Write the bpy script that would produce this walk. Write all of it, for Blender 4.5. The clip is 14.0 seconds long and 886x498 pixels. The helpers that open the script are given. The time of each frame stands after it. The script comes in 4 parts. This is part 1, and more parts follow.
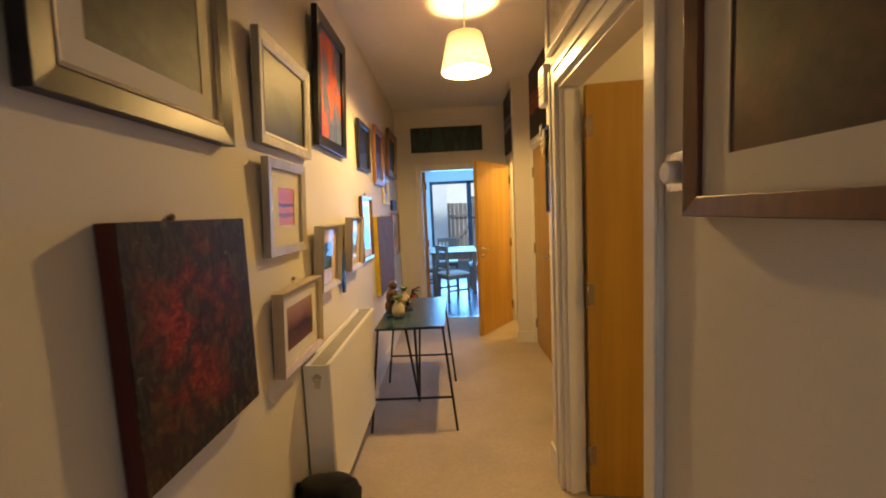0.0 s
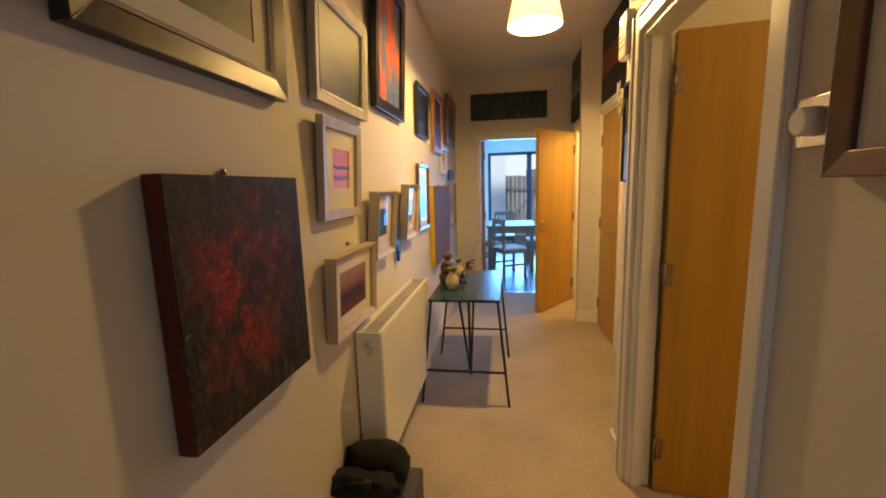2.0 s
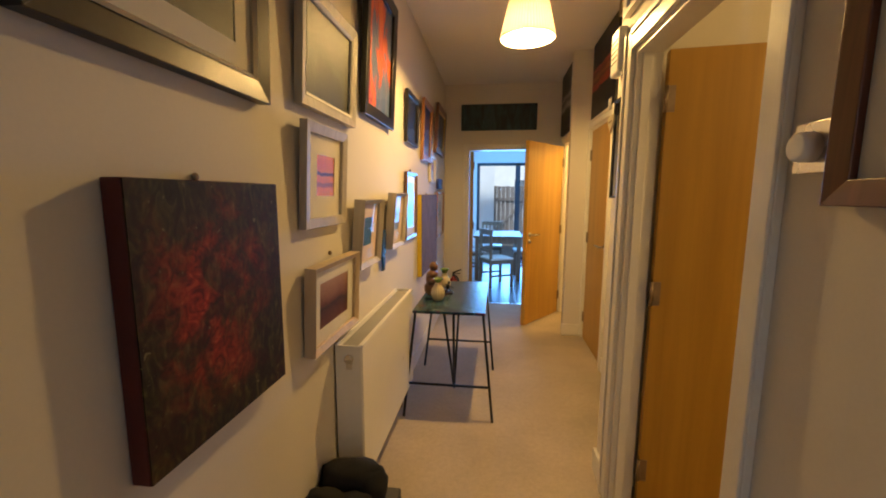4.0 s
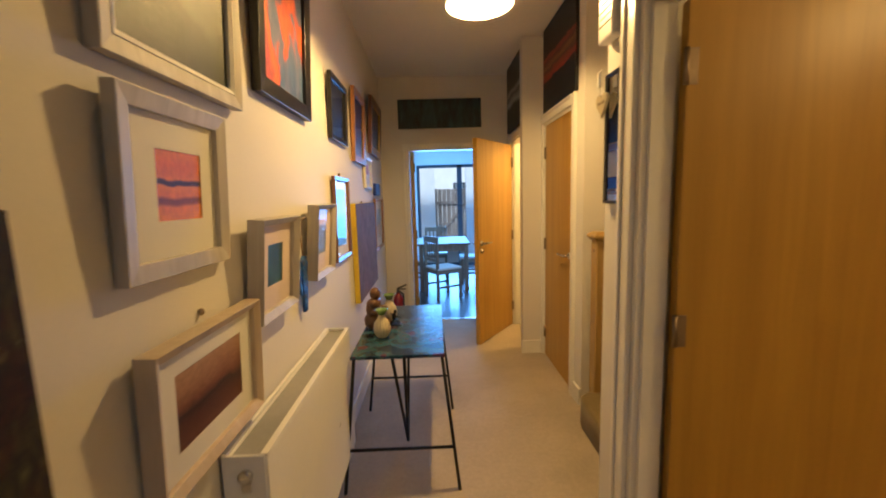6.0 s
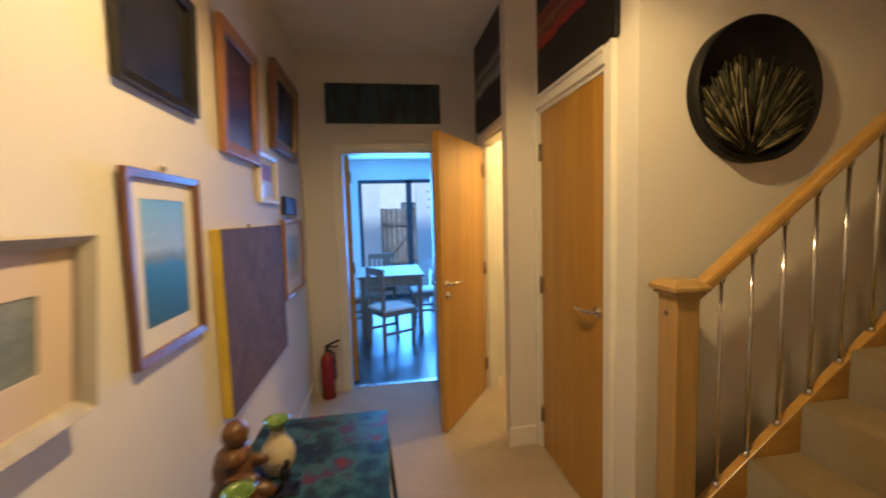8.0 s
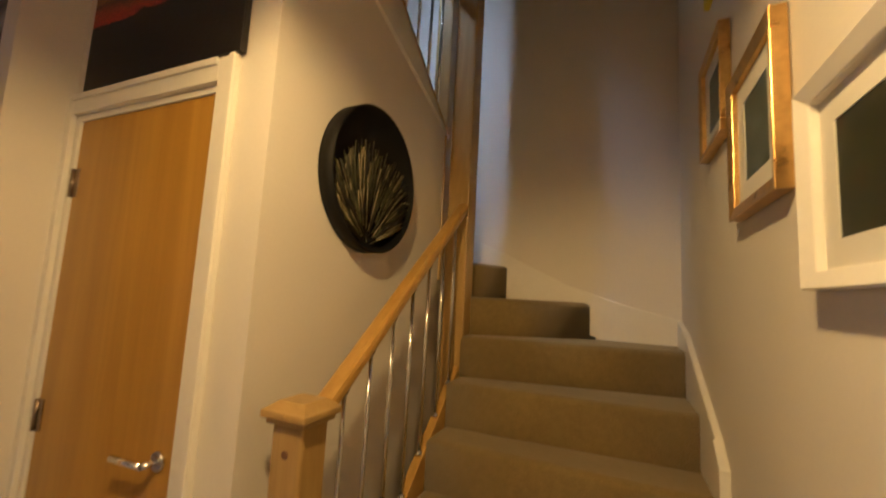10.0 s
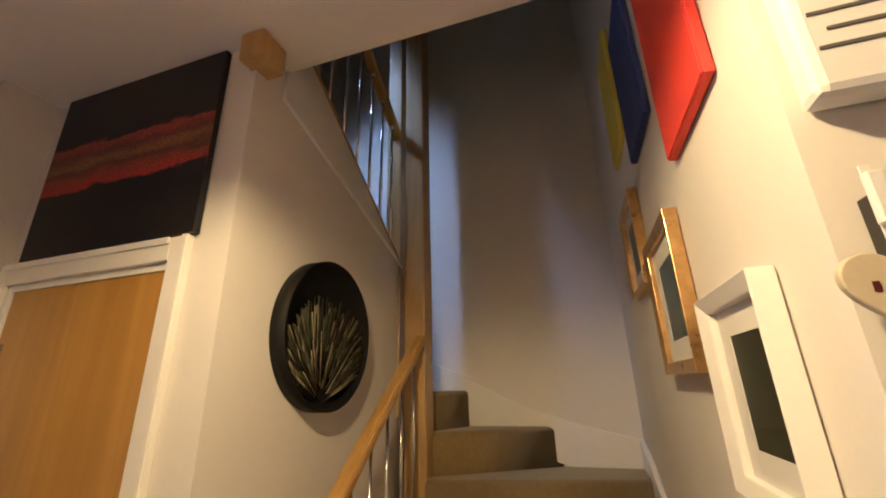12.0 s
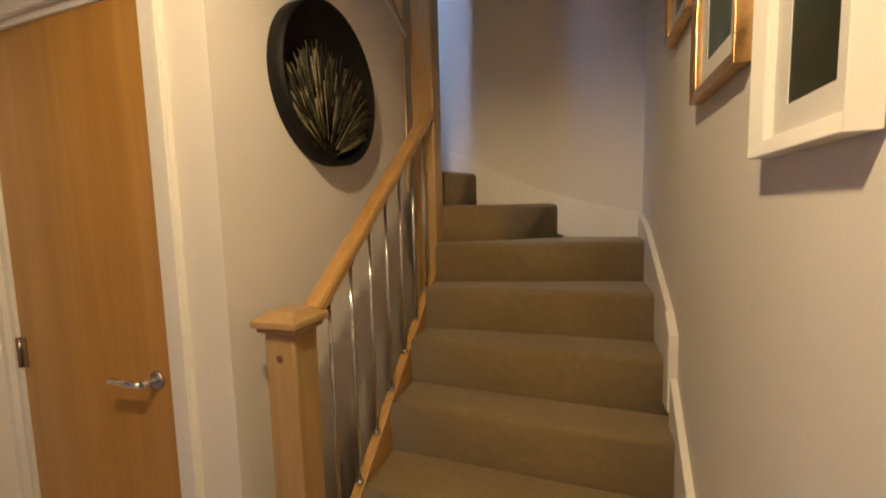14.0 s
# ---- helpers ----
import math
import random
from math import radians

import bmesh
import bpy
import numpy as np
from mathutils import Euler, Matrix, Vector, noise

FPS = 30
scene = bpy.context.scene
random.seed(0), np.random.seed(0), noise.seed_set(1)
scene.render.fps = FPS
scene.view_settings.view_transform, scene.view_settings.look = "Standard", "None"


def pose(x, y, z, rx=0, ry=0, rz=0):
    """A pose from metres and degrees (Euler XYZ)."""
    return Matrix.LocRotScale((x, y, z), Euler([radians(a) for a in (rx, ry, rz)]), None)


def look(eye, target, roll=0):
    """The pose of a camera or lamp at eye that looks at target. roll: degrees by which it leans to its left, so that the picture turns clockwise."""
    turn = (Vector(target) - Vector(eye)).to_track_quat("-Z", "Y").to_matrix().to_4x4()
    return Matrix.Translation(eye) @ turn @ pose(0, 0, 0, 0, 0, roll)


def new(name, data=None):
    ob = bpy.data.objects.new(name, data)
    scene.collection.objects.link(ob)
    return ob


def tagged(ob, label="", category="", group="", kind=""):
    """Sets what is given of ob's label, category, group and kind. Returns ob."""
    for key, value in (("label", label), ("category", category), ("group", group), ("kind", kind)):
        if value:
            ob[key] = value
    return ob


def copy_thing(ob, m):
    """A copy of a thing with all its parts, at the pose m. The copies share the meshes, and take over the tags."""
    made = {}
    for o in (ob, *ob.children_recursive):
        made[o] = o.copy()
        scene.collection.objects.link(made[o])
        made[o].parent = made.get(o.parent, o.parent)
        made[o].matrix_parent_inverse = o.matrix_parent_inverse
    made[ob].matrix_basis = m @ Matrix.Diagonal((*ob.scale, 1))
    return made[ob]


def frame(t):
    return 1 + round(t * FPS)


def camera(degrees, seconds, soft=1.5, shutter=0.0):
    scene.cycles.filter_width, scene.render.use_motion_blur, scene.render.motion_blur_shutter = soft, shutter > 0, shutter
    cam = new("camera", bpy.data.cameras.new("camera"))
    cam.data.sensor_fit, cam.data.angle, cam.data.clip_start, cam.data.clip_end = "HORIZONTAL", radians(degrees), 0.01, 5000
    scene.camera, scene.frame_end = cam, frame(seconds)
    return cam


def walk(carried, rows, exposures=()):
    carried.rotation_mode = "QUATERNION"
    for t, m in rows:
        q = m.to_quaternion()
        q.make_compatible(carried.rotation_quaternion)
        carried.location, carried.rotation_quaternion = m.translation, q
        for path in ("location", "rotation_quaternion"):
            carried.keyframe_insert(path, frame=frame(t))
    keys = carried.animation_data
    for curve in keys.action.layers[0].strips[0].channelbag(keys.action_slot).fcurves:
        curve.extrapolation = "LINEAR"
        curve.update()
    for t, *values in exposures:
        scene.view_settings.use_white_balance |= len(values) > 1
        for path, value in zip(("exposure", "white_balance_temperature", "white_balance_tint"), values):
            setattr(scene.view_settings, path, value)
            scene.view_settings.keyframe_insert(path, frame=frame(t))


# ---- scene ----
cam = camera(95.5, 14.0, soft=1.9, shutter=0.5)
PATH = [
    (0, (-0.038, 0.298, 1.445), (-0.08, 2.289, 1.259), -2.7),
    (0.5, (-0.007, 0.43, 1.443), (-0.08, 2.417, 1.227), -2.0),
    (1, (-0.008, 0.461, 1.433), (-0.256, 2.429, 1.177), -3.1),
    (1.5, (-0.03, 0.459, 1.411), (-0.304, 2.414, 1.092), -1.6),
    (2, (-0.056, 0.401, 1.414), (-0.373, 2.352, 1.109), -1.7),
    (2.5, (-0.064, 0.389, 1.412), (-0.38, 2.338, 1.095), -1.0),
    (3, (-0.062, 0.41, 1.412), (-0.327, 2.372, 1.127), 1.0),
    (3.2, (-0.056, 0.421, 1.416), (-0.331, 2.382, 1.129), 0.8),
    (5.3, (-0.062, 0.622, 1.448), (-0.253, 2.6, 1.218), -1.5),
    (5.5, (-0.066, 0.707, 1.459), (-0.238, 2.682, 1.193), -1.8),
    (6, (-0.136, 0.999, 1.452), (-0.097, 2.982, 1.196), -1.7),
    (6.5, (-0.152, 1.292, 1.449), (-0.114, 3.275, 1.193), -1.9),
    (7, (-0.113, 1.601, 1.449), (-0.167, 3.59, 1.244), 0.2),
    (7.5, (-0.126, 1.928, 1.453), (-0.053, 3.919, 1.281), -1.7),
    (8, (-0.103, 2.232, 1.448), (0.197, 4.203, 1.285), -1.7),
    (8.5, (0.028, 2.502, 1.457), (0.838, 4.327, 1.338), 0.4),
    (9, (0.114, 2.688, 1.431), (1.589, 4.036, 1.34), 0.6),
    (9.2, (0.113, 2.757, 1.419), (1.77, 3.876, 1.312), 0.1),
    (11.3, (0.047, 2.726, 1.66), (1.869, 3.318, 2.227), -0.3),
    (11.5, (0.044, 2.719, 1.672), (1.851, 3.312, 2.293), -0.6),
    (12, (0.02, 2.711, 1.688), (1.823, 3.291, 2.332), -1.5),
    (12.5, (0.048, 2.703, 1.628), (1.907, 3.283, 2.084), -1.8),
    (13, (0.069, 2.72, 1.552), (1.971, 3.312, 1.737), -1.7),
    (13.5, (0.073, 2.743, 1.489), (1.963, 3.396, 1.454), -1.6),
    (14, (0.075, 2.75, 1.448), (1.955, 3.409, 1.261), -1.5),
]
walk(cam, [(t, look(eye, target, roll)) for t, eye, target, roll in PATH], [(0, 0.0, 5900, 6), (3.2, -0.05, 5800, 6), (6, -0.03, 5400, 6), (7, -0.2, 4900, 7), (7.5, -0.2, 4800, 8), (8.4, -0.2, 4900, 8), (9.0, -0.26, 5400, 7), (9.2, -0.26, 5400, 7), (11.3, -0.2, 4400, 14), (14, -0.1, 4300, 13)])

# ---- light ----
SUN_ELEV, SUN_ROT = radians(38), radians(190)
world = bpy.data.worlds.new("sky")
scene.world = world
world.use_nodes = True
wn = world.node_tree
sky = wn.nodes.new("ShaderNodeTexSky")
sky.sky_type, sky.sun_disc, sky.sun_elevation, sky.sun_rotation = "NISHITA", False, SUN_ELEV, SUN_ROT
wn.nodes["Background"].inputs[1].default_value = 0.15
wn.links.new(sky.outputs[0], wn.nodes["Background"].inputs[0])


def lamp(name, kind, m, watts, colour, **more):
    data = bpy.data.lights.new(name, kind)
    data.energy, data.color = watts, colour
    if kind == "AREA":
        data.shape, data.size, data.size_y = "RECTANGLE", more["size"][0], more["size"][1]
    elif kind == "SUN":
        data.angle = more["angle"]
    else:
        data.shadow_soft_size = more["radius"]
    ob = new(name, data)
    ob.matrix_basis = m
    return ob


WARM = (1.0, 0.575, 0.165)
DAY = (0.17, 0.44, 1.0)
lamp("sun", "SUN", look((0, -6, 10), (1, 5, 0)), 3.0, (1.0, 0.97, 0.93), angle=radians(12))
lamp("hall_bulb_light", "POINT", pose(0.11, 3.02, 2.388), 126.0, WARM, radius=0.04)
lamp("cloakroom_light", "POINT", pose(1.25, 5.0, 2.2), 34.0, (1.0, 0.58, 0.15), radius=0.08)
# Added fill with no known lamp; brightens the bedroom's open door leaf.
lamp("bedroom_fill_light", "POINT", pose(1.9, 0.9, 2.3), 26.0, WARM, radius=0.08)
lamp("kitchen_daylight", "AREA", look((0.6, 9.33, 1.2), (0.6, 5.0, 1.0)), 225.0, DAY, size=(2.0, 2.0))
# Weak fill for the cool tint on the near walls; its source is assumed.
lamp("near_end_fill_daylight", "AREA", look((0.0, -0.96, 1.65), (0.0, 2.0, 1.5)), 0.18, (0.75, 0.85, 1.0), size=(0.55, 0.9))
# Narrow lamp for the cool strip behind the winders; stands in for an unseen source.
lamp("landing_daylight", "AREA", look((1.22, 4.42, 4.7), (2.37, 3.62, 2.5)), 2.6, (0.84, 0.91, 1.0), size=(0.12, 0.3)).data.spread = radians(40)


# ---- materials ----
def nodes_of(name):
    m = bpy.data.materials.new(name)
    m.use_nodes = True
    t = m.node_tree
    return m, t, t.nodes["Principled BSDF"]


def noise_tex(t, scale, detail=4.0, coord="Object", stretch=(1, 1, 1), distort=0.0):
    c = t.nodes.new("ShaderNodeTexCoord")
    mp = t.nodes.new("ShaderNodeMapping")
    mp.inputs["Scale"].default_value = stretch
    n = t.nodes.new("ShaderNodeTexNoise")
    n.inputs["Scale"].default_value, n.inputs["Detail"].default_value = scale, detail
    n.inputs["Distortion"].default_value = distort
    t.links.new(c.outputs[coord], mp.inputs[0])
    t.links.new(mp.outputs[0], n.inputs["Vector"])
    return n


def ramp_of(t, fac, stops, constant=False):
    r = t.nodes.new("ShaderNodeValToRGB")
    r.color_ramp.interpolation = "CONSTANT" if constant else "LINEAR"
    e = r.color_ramp.elements
    while len(e) < len(stops):
        e.new(0.5)
    for k, (p, c) in zip(e, stops):
        k.position, k.color = p, (*c, 1)
    t.links.new(fac, r.inputs[0])
    return r


def mix_of(t, a, b, fac, mode="MIX"):
    m = t.nodes.new("ShaderNodeMix")
    m.data_type, m.blend_type = "RGBA", mode
    for k, v in ((0, fac), (6, a), (7, b)):
        if isinstance(v, (int, float)):
            m.inputs[k].default_value = v
        elif isinstance(v, tuple):
            m.inputs[k].default_value = (*v, 1)
        else:
            t.links.new(v, m.inputs[k])
    return m.outputs[2]


def shade_by(c, k):
    return tuple(min(1, v * k) for v in c)


def surface(name, colour, rough=0.6, scale=3.0, vary=0.12, fine=60.0, bump=0.05, metal=0.0, stretch=(1, 1, 1), coat=0.0, dist=0.002, ior=1.45):
    """Colour with a broad and a fine variation, roughness that follows, and a fine relief."""
    m, t, p = nodes_of(name)
    a = noise_tex(t, scale, 5, stretch=stretch)
    b = noise_tex(t, fine, 3, stretch=stretch)
    r1 = ramp_of(t, a.outputs[0], [(0.3, shade_by(colour, 1 - vary)), (0.7, shade_by(colour, 1 + vary))])
    r2 = ramp_of(t, b.outputs[0], [(0.3, (1 - vary * 0.7,) * 3), (0.7, (1, 1, 1))])
    t.links.new(mix_of(t, r1.outputs[0], r2.outputs[0], 1.0, "MULTIPLY"), p.inputs["Base Color"])
    rr = ramp_of(t, a.outputs[0], [(0.3, (rough * 0.9,) * 3), (0.7, (min(1, rough * 1.1),) * 3)])
    t.links.new(rr.outputs[0], p.inputs["Roughness"])
    p.inputs["Metallic"].default_value, p.inputs["Coat Weight"].default_value, p.inputs["IOR"].default_value = metal, coat, ior
    if bump:
        bn = t.nodes.new("ShaderNodeBump")
        bn.inputs["Strength"].default_value, bn.inputs["Distance"].default_value = bump, dist
        t.links.new(b.outputs[0], bn.inputs["Height"])
        t.links.new(bn.outputs[0], p.inputs["Normal"])
    return m


def wood(name, dark, light, rough=0.4, along=(1, 1, 0.06), scale=14.0, coat=0.15):
    m, t, p = nodes_of(name)
    a = noise_tex(t, scale, 6, stretch=along, distort=1.2)
    b = noise_tex(t, scale * 7, 3, stretch=along)
    r1 = ramp_of(t, a.outputs[0], [(0.3, dark), (0.72, light)])
    r2 = ramp_of(t, b.outputs[0], [(0.3, (0.93,) * 3), (0.7, (1, 1, 1))])
    oi = t.nodes.new("ShaderNodeObjectInfo")
    r3 = ramp_of(t, oi.outputs["Random"], [(0, (0.9, 0.9, 0.9)), (1, (1, 1, 1))])
    c = mix_of(t, r1.outputs[0], r2.outputs[0], 1.0, "MULTIPLY")
    t.links.new(mix_of(t, c, r3.outputs[0], 1.0, "MULTIPLY"), p.inputs["Base Color"])
    p.inputs["Roughness"].default_value, p.inputs["Coat Weight"].default_value = rough, coat
    p.inputs["Coat Roughness"].default_value = 0.3
    bn = t.nodes.new("ShaderNodeBump")
    bn.inputs["Strength"].default_value, bn.inputs["Distance"].default_value = 0.15, 0.001
    t.links.new(b.outputs[0], bn.inputs["Height"])
    t.links.new(bn.outputs[0], p.inputs["Normal"])
    return m


def glow(name, colour, strength):
    m, t, p = nodes_of(name)
    p.inputs["Base Color"].default_value = (*colour, 1)
    p.inputs["Emission Color"].default_value, p.inputs["Emission Strength"].default_value = (*colour, 1), strength
    return m


def art_noise(name, stops, scale=5.0, distort=1.0, stretch=(1, 1, 1), rough=0.55, bump=0.25, constant=False):
    """Daubed paint: patches of colour with brush relief."""
    m, t, p = nodes_of(name)
    a = noise_tex(t, scale, 6, stretch=stretch, distort=distort)
    r = ramp_of(t, a.outputs[0], stops, constant)
    b = noise_tex(t, scale * 9, 4, stretch=stretch, distort=distort)
    f = ramp_of(t, b.outputs[0], [(0.35, (0.72,) * 3), (0.65, (1, 1, 1))])
    t.links.new(mix_of(t, r.outputs[0], f.outputs[0], 1.0, "MULTIPLY"), p.inputs["Base Color"])
    p.inputs["Roughness"].default_value = rough
    bn = t.nodes.new("ShaderNodeBump")
    bn.inputs["Strength"].default_value, bn.inputs["Distance"].default_value = bump, 0.002
    t.links.new(b.outputs[0], bn.inputs["Height"])
    t.links.new(bn.outputs[0], p.inputs["Normal"])
    return m


def art_bands(name, stops, wobble=0.12, axis="Y", scale=4.0, rough=0.5, grain=0.25, stretch=(1, 1, 1), bump=0.2):
    """Painted bands across the sheet (sea, land, sky), with ragged edges."""
    m, t, p = nodes_of(name)
    c = t.nodes.new("ShaderNodeTexCoord")
    sp = t.nodes.new("ShaderNodeSeparateXYZ")
    t.links.new(c.outputs["Generated"], sp.inputs[0])
    n = noise_tex(t, scale, 6, "Generated", stretch)
    ma = t.nodes.new("ShaderNodeMath")
    ma.operation = "MULTIPLY_ADD"
    t.links.new(n.outputs[0], ma.inputs[0])
    ma.inputs[1].default_value = wobble
    t.links.new(sp.outputs[axis], ma.inputs[2])
    mb = t.nodes.new("ShaderNodeMath")
    mb.operation = "SUBTRACT"
    t.links.new(ma.outputs[0], mb.inputs[0])
    mb.inputs[1].default_value = wobble * 0.5
    r = ramp_of(t, mb.outputs[0], stops)
    b = noise_tex(t, scale * 8, 5, "Generated", stretch)
    f = ramp_of(t, b.outputs[0], [(0.3, (1 - grain,) * 3), (0.7, (1, 1, 1))])
    t.links.new(mix_of(t, r.outputs[0], f.outputs[0], 1.0, "MULTIPLY"), p.inputs["Base Color"])
    p.inputs["Roughness"].default_value = rough
    bn = t.nodes.new("ShaderNodeBump")
    bn.inputs["Strength"].default_value, bn.inputs["Distance"].default_value = bump, 0.001
    t.links.new(b.outputs[0], bn.inputs["Height"])
    t.links.new(bn.outputs[0], p.inputs["Normal"])
    return m


def art_flowers(name):
    """Dark olive strokes with a loose mass of red flowers about the middle and a few pale flecks."""
    m, t, p = nodes_of(name)
    base = ramp_of(t, noise_tex(t, 22, 7, stretch=(1.6, 0.8, 1), distort=1.2).outputs[0], [(0.30, (0.010, 0.008, 0.005)), (0.48, (0.018, 0.018, 0.007)), (0.60, (0.042, 0.036, 0.010)), (0.76, (0.10, 0.082, 0.024))])
    c = t.nodes.new("ShaderNodeTexCoord")
    d = t.nodes.new("ShaderNodeVectorMath")
    d.operation = "DISTANCE"
    d.inputs[1].default_value = (0.43, 0.52, 1.0)
    t.links.new(c.outputs["Generated"], d.inputs[0])
    near = ramp_of(t, d.outputs["Value"], [(0.05, (1.0,) * 3), (0.22, (0.72,) * 3), (0.46, (0.07,) * 3)])
    blot = ramp_of(t, noise_tex(t, 8.5, 6, distort=0.7).outputs[0], [(0.44, (0, 0, 0)), (0.60, (1, 1, 1))])
    fac = mix_of(t, near.outputs[0], blot.outputs[0], 0.85, "MULTIPLY")
    red = ramp_of(t, noise_tex(t, 30, 5, distort=1.5).outputs[0], [(0.35, (0.12, 0.010, 0.004)), (0.55, (0.36, 0.034, 0.010)), (0.75, (0.55, 0.11, 0.03))])
    body = mix_of(t, base.outputs[0], red.outputs[0], fac)
    fleck = ramp_of(t, noise_tex(t, 55, 2, distort=0.4).outputs[0], [(0.70, (0, 0, 0)), (0.76, (0.7, 0.7, 0.7))])
    t.links.new(mix_of(t, body, (0.17, 0.14, 0.055), fleck.outputs[0]), p.inputs["Base Color"])
    p.inputs["Roughness"].default_value, p.inputs["Specular IOR Level"].default_value = 0.7, 0.25
    bn = t.nodes.new("ShaderNodeBump")
    bn.inputs["Strength"].default_value, bn.inputs["Distance"].default_value = 0.3, 0.002
    t.links.new(noise_tex(t, 70, 5, distort=1.0).outputs[0], bn.inputs["Height"])
    t.links.new(bn.outputs[0], p.inputs["Normal"])
    return m


def pane_mat(name, tint=(1, 1, 1), rough=0.03, ior=1.32):
    """Thin clear glass: see-through, with gloss that grows at the edge."""
    m = bpy.data.materials.new(name)
    m.use_nodes = True
    t = m.node_tree
    t.nodes.clear()
    out = t.nodes.new("ShaderNodeOutputMaterial")
    tr = t.nodes.new("ShaderNodeBsdfTransparent")
    tr.inputs[0].default_value = (*tint, 1)
    gl = t.nodes.new("ShaderNodeBsdfGlossy")
    gl.inputs["Roughness"].default_value = rough
    fr = t.nodes.new("ShaderNodeFresnel")
    fr.inputs[0].default_value = ior
    mx = t.nodes.new("ShaderNodeMixShader")
    t.links.new(fr.outputs[0], mx.inputs[0])
    t.links.new(tr.outputs[0], mx.inputs[1])
    t.links.new(gl.outputs[0], mx.inputs[2])
    t.links.new(mx.outputs[0], out.inputs[0])
    return m


def carpet_mat(name, colour):
    m, t, p = nodes_of(name)
    a = noise_tex(t, 2.2, 4)
    b = noise_tex(t, 260, 2)
    c = noise_tex(t, 38, 3)
    r1 = ramp_of(t, a.outputs[0], [(0.3, shade_by(colour, 0.84)), (0.7, shade_by(colour, 1.12))])
    r2 = ramp_of(t, b.outputs[0], [(0.3, (0.76,) * 3), (0.7, (1, 1, 1))])
    r3 = ramp_of(t, c.outputs[0], [(0.3, (0.88,) * 3), (0.7, (1, 1, 1))])
    x = mix_of(t, r1.outputs[0], r2.outputs[0], 1.0, "MULTIPLY")
    t.links.new(mix_of(t, x, r3.outputs[0], 1.0, "MULTIPLY"), p.inputs["Base Color"])
    p.inputs["Roughness"].default_value = 0.95
    p.inputs["Sheen Weight"].default_value = 0.25
    bn = t.nodes.new("ShaderNodeBump")
    bn.inputs["Strength"].default_value, bn.inputs["Distance"].default_value = 0.6, 0.004
    t.links.new(b.outputs[0], bn.inputs["Height"])
    t.links.new(bn.outputs[0], p.inputs["Normal"])
    return m


WALL = surface("wall_paint", (0.74, 0.70, 0.63), 0.75, 1.6, 0.035, 120, 0.10, dist=0.001)
CEIL = surface("ceiling_paint", (0.84, 0.81, 0.76), 0.85, 1.2, 0.03, 90, 0.08, dist=0.001)
GLOSS = surface("white_gloss_paint", (0.80, 0.77, 0.70), 0.32, 4, 0.04, 50, 0.06, dist=0.001)
CARPET = carpet_mat("beige_carpet", (0.58, 0.48, 0.345))
STAIRCARPET = carpet_mat("brown_carpet", (0.265, 0.188, 0.058))
OAKDOOR = wood("oak_veneer", (0.41, 0.215, 0.012), (0.53, 0.295, 0.022), 0.38, (1, 1, 0.05), 11)
OAK = wood("oak_solid", (0.38, 0.235, 0.058), (0.50, 0.33, 0.092), 0.36, (1, 1, 0.08), 18, 0.25)
OAKX = wood("oak_rail", (0.44, 0.25, 0.035), (0.56, 0.335, 0.055), 0.3, (0.08, 1, 1), 18, 0.35)
STEEL = surface("brushed_steel", (0.62, 0.60, 0.57), 0.28, 8, 0.05, 90, 0.03, 1.0)
CHROME = surface("chrome", (0.75, 0.74, 0.72), 0.12, 8, 0.03, 90, 0.0, 1.0)
BRASSY = surface("hinge_metal", (0.30, 0.23, 0.16), 0.35, 20, 0.1, 90, 0.05, 1.0)
RADWHITE = surface("radiator_enamel", (0.82, 0.80, 0.74), 0.3, 3, 0.03, 60, 0.03)
GRILLE = surface("grille_shadow_grey", (0.33, 0.32, 0.29), 0.5, 6, 0.1, 80, 0.05)
BLACKMETAL = surface("black_iron", (0.025, 0.024, 0.024), 0.45, 12, 0.2, 120, 0.15, 0.6)
BLACKFRAME = surface("black_lacquer", (0.018, 0.016, 0.016), 0.35, 10, 0.2, 80, 0.1)
SILVER = surface("silver_bevel", (0.55, 0.53, 0.48), 0.25, 10, 0.08, 100, 0.05, 0.9)
GREYWOOD = wood("limed_grey_wood", (0.42, 0.38, 0.32), (0.58, 0.54, 0.47), 0.55, (1, 0.1, 1), 20, 0.0)
PALEWOOD = wood("pale_wood", (0.55, 0.43, 0.28), (0.68, 0.56, 0.40), 0.5, (1, 0.1, 1), 20, 0.0)
BROWNWOOD = wood("brown_stained_wood", (0.12, 0.05, 0.025), (0.22, 0.10, 0.05), 0.35, (1, 0.1, 1), 22, 0.3)
HONEYWOOD = wood("honey_wood", (0.30, 0.13, 0.035), (0.44, 0.21, 0.06), 0.4, (1, 0.1, 1), 22, 0.2)
MAHOGANY = wood("mahogany", (0.085, 0.024, 0.010), (0.17, 0.052, 0.022), 0.4, (1, 0.1, 1), 22, 0.1)
GILT = surface("gilt", (0.62, 0.40, 0.12), 0.3, 30, 0.15, 90, 0.2, 0.9)
MOUNT = surface("mount_card", (0.80, 0.77, 0.70), 0.8, 5, 0.02, 150, 0.05)
PINKMOUNT = surface("pink_mount_card", (0.74, 0.62, 0.55), 0.8, 5, 0.02, 150, 0.05)
WHITEFRAME = surface("white_frame_paint", (0.82, 0.79, 0.73), 0.45, 5, 0.03, 80, 0.08)
WHITEPLASTIC = surface("white_plastic", (0.80, 0.78, 0.74), 0.35, 6, 0.02, 90, 0.02)
DARKPLASTIC = surface("dark_plastic", (0.03, 0.03, 0.035), 0.4, 6, 0.1, 90, 0.05)
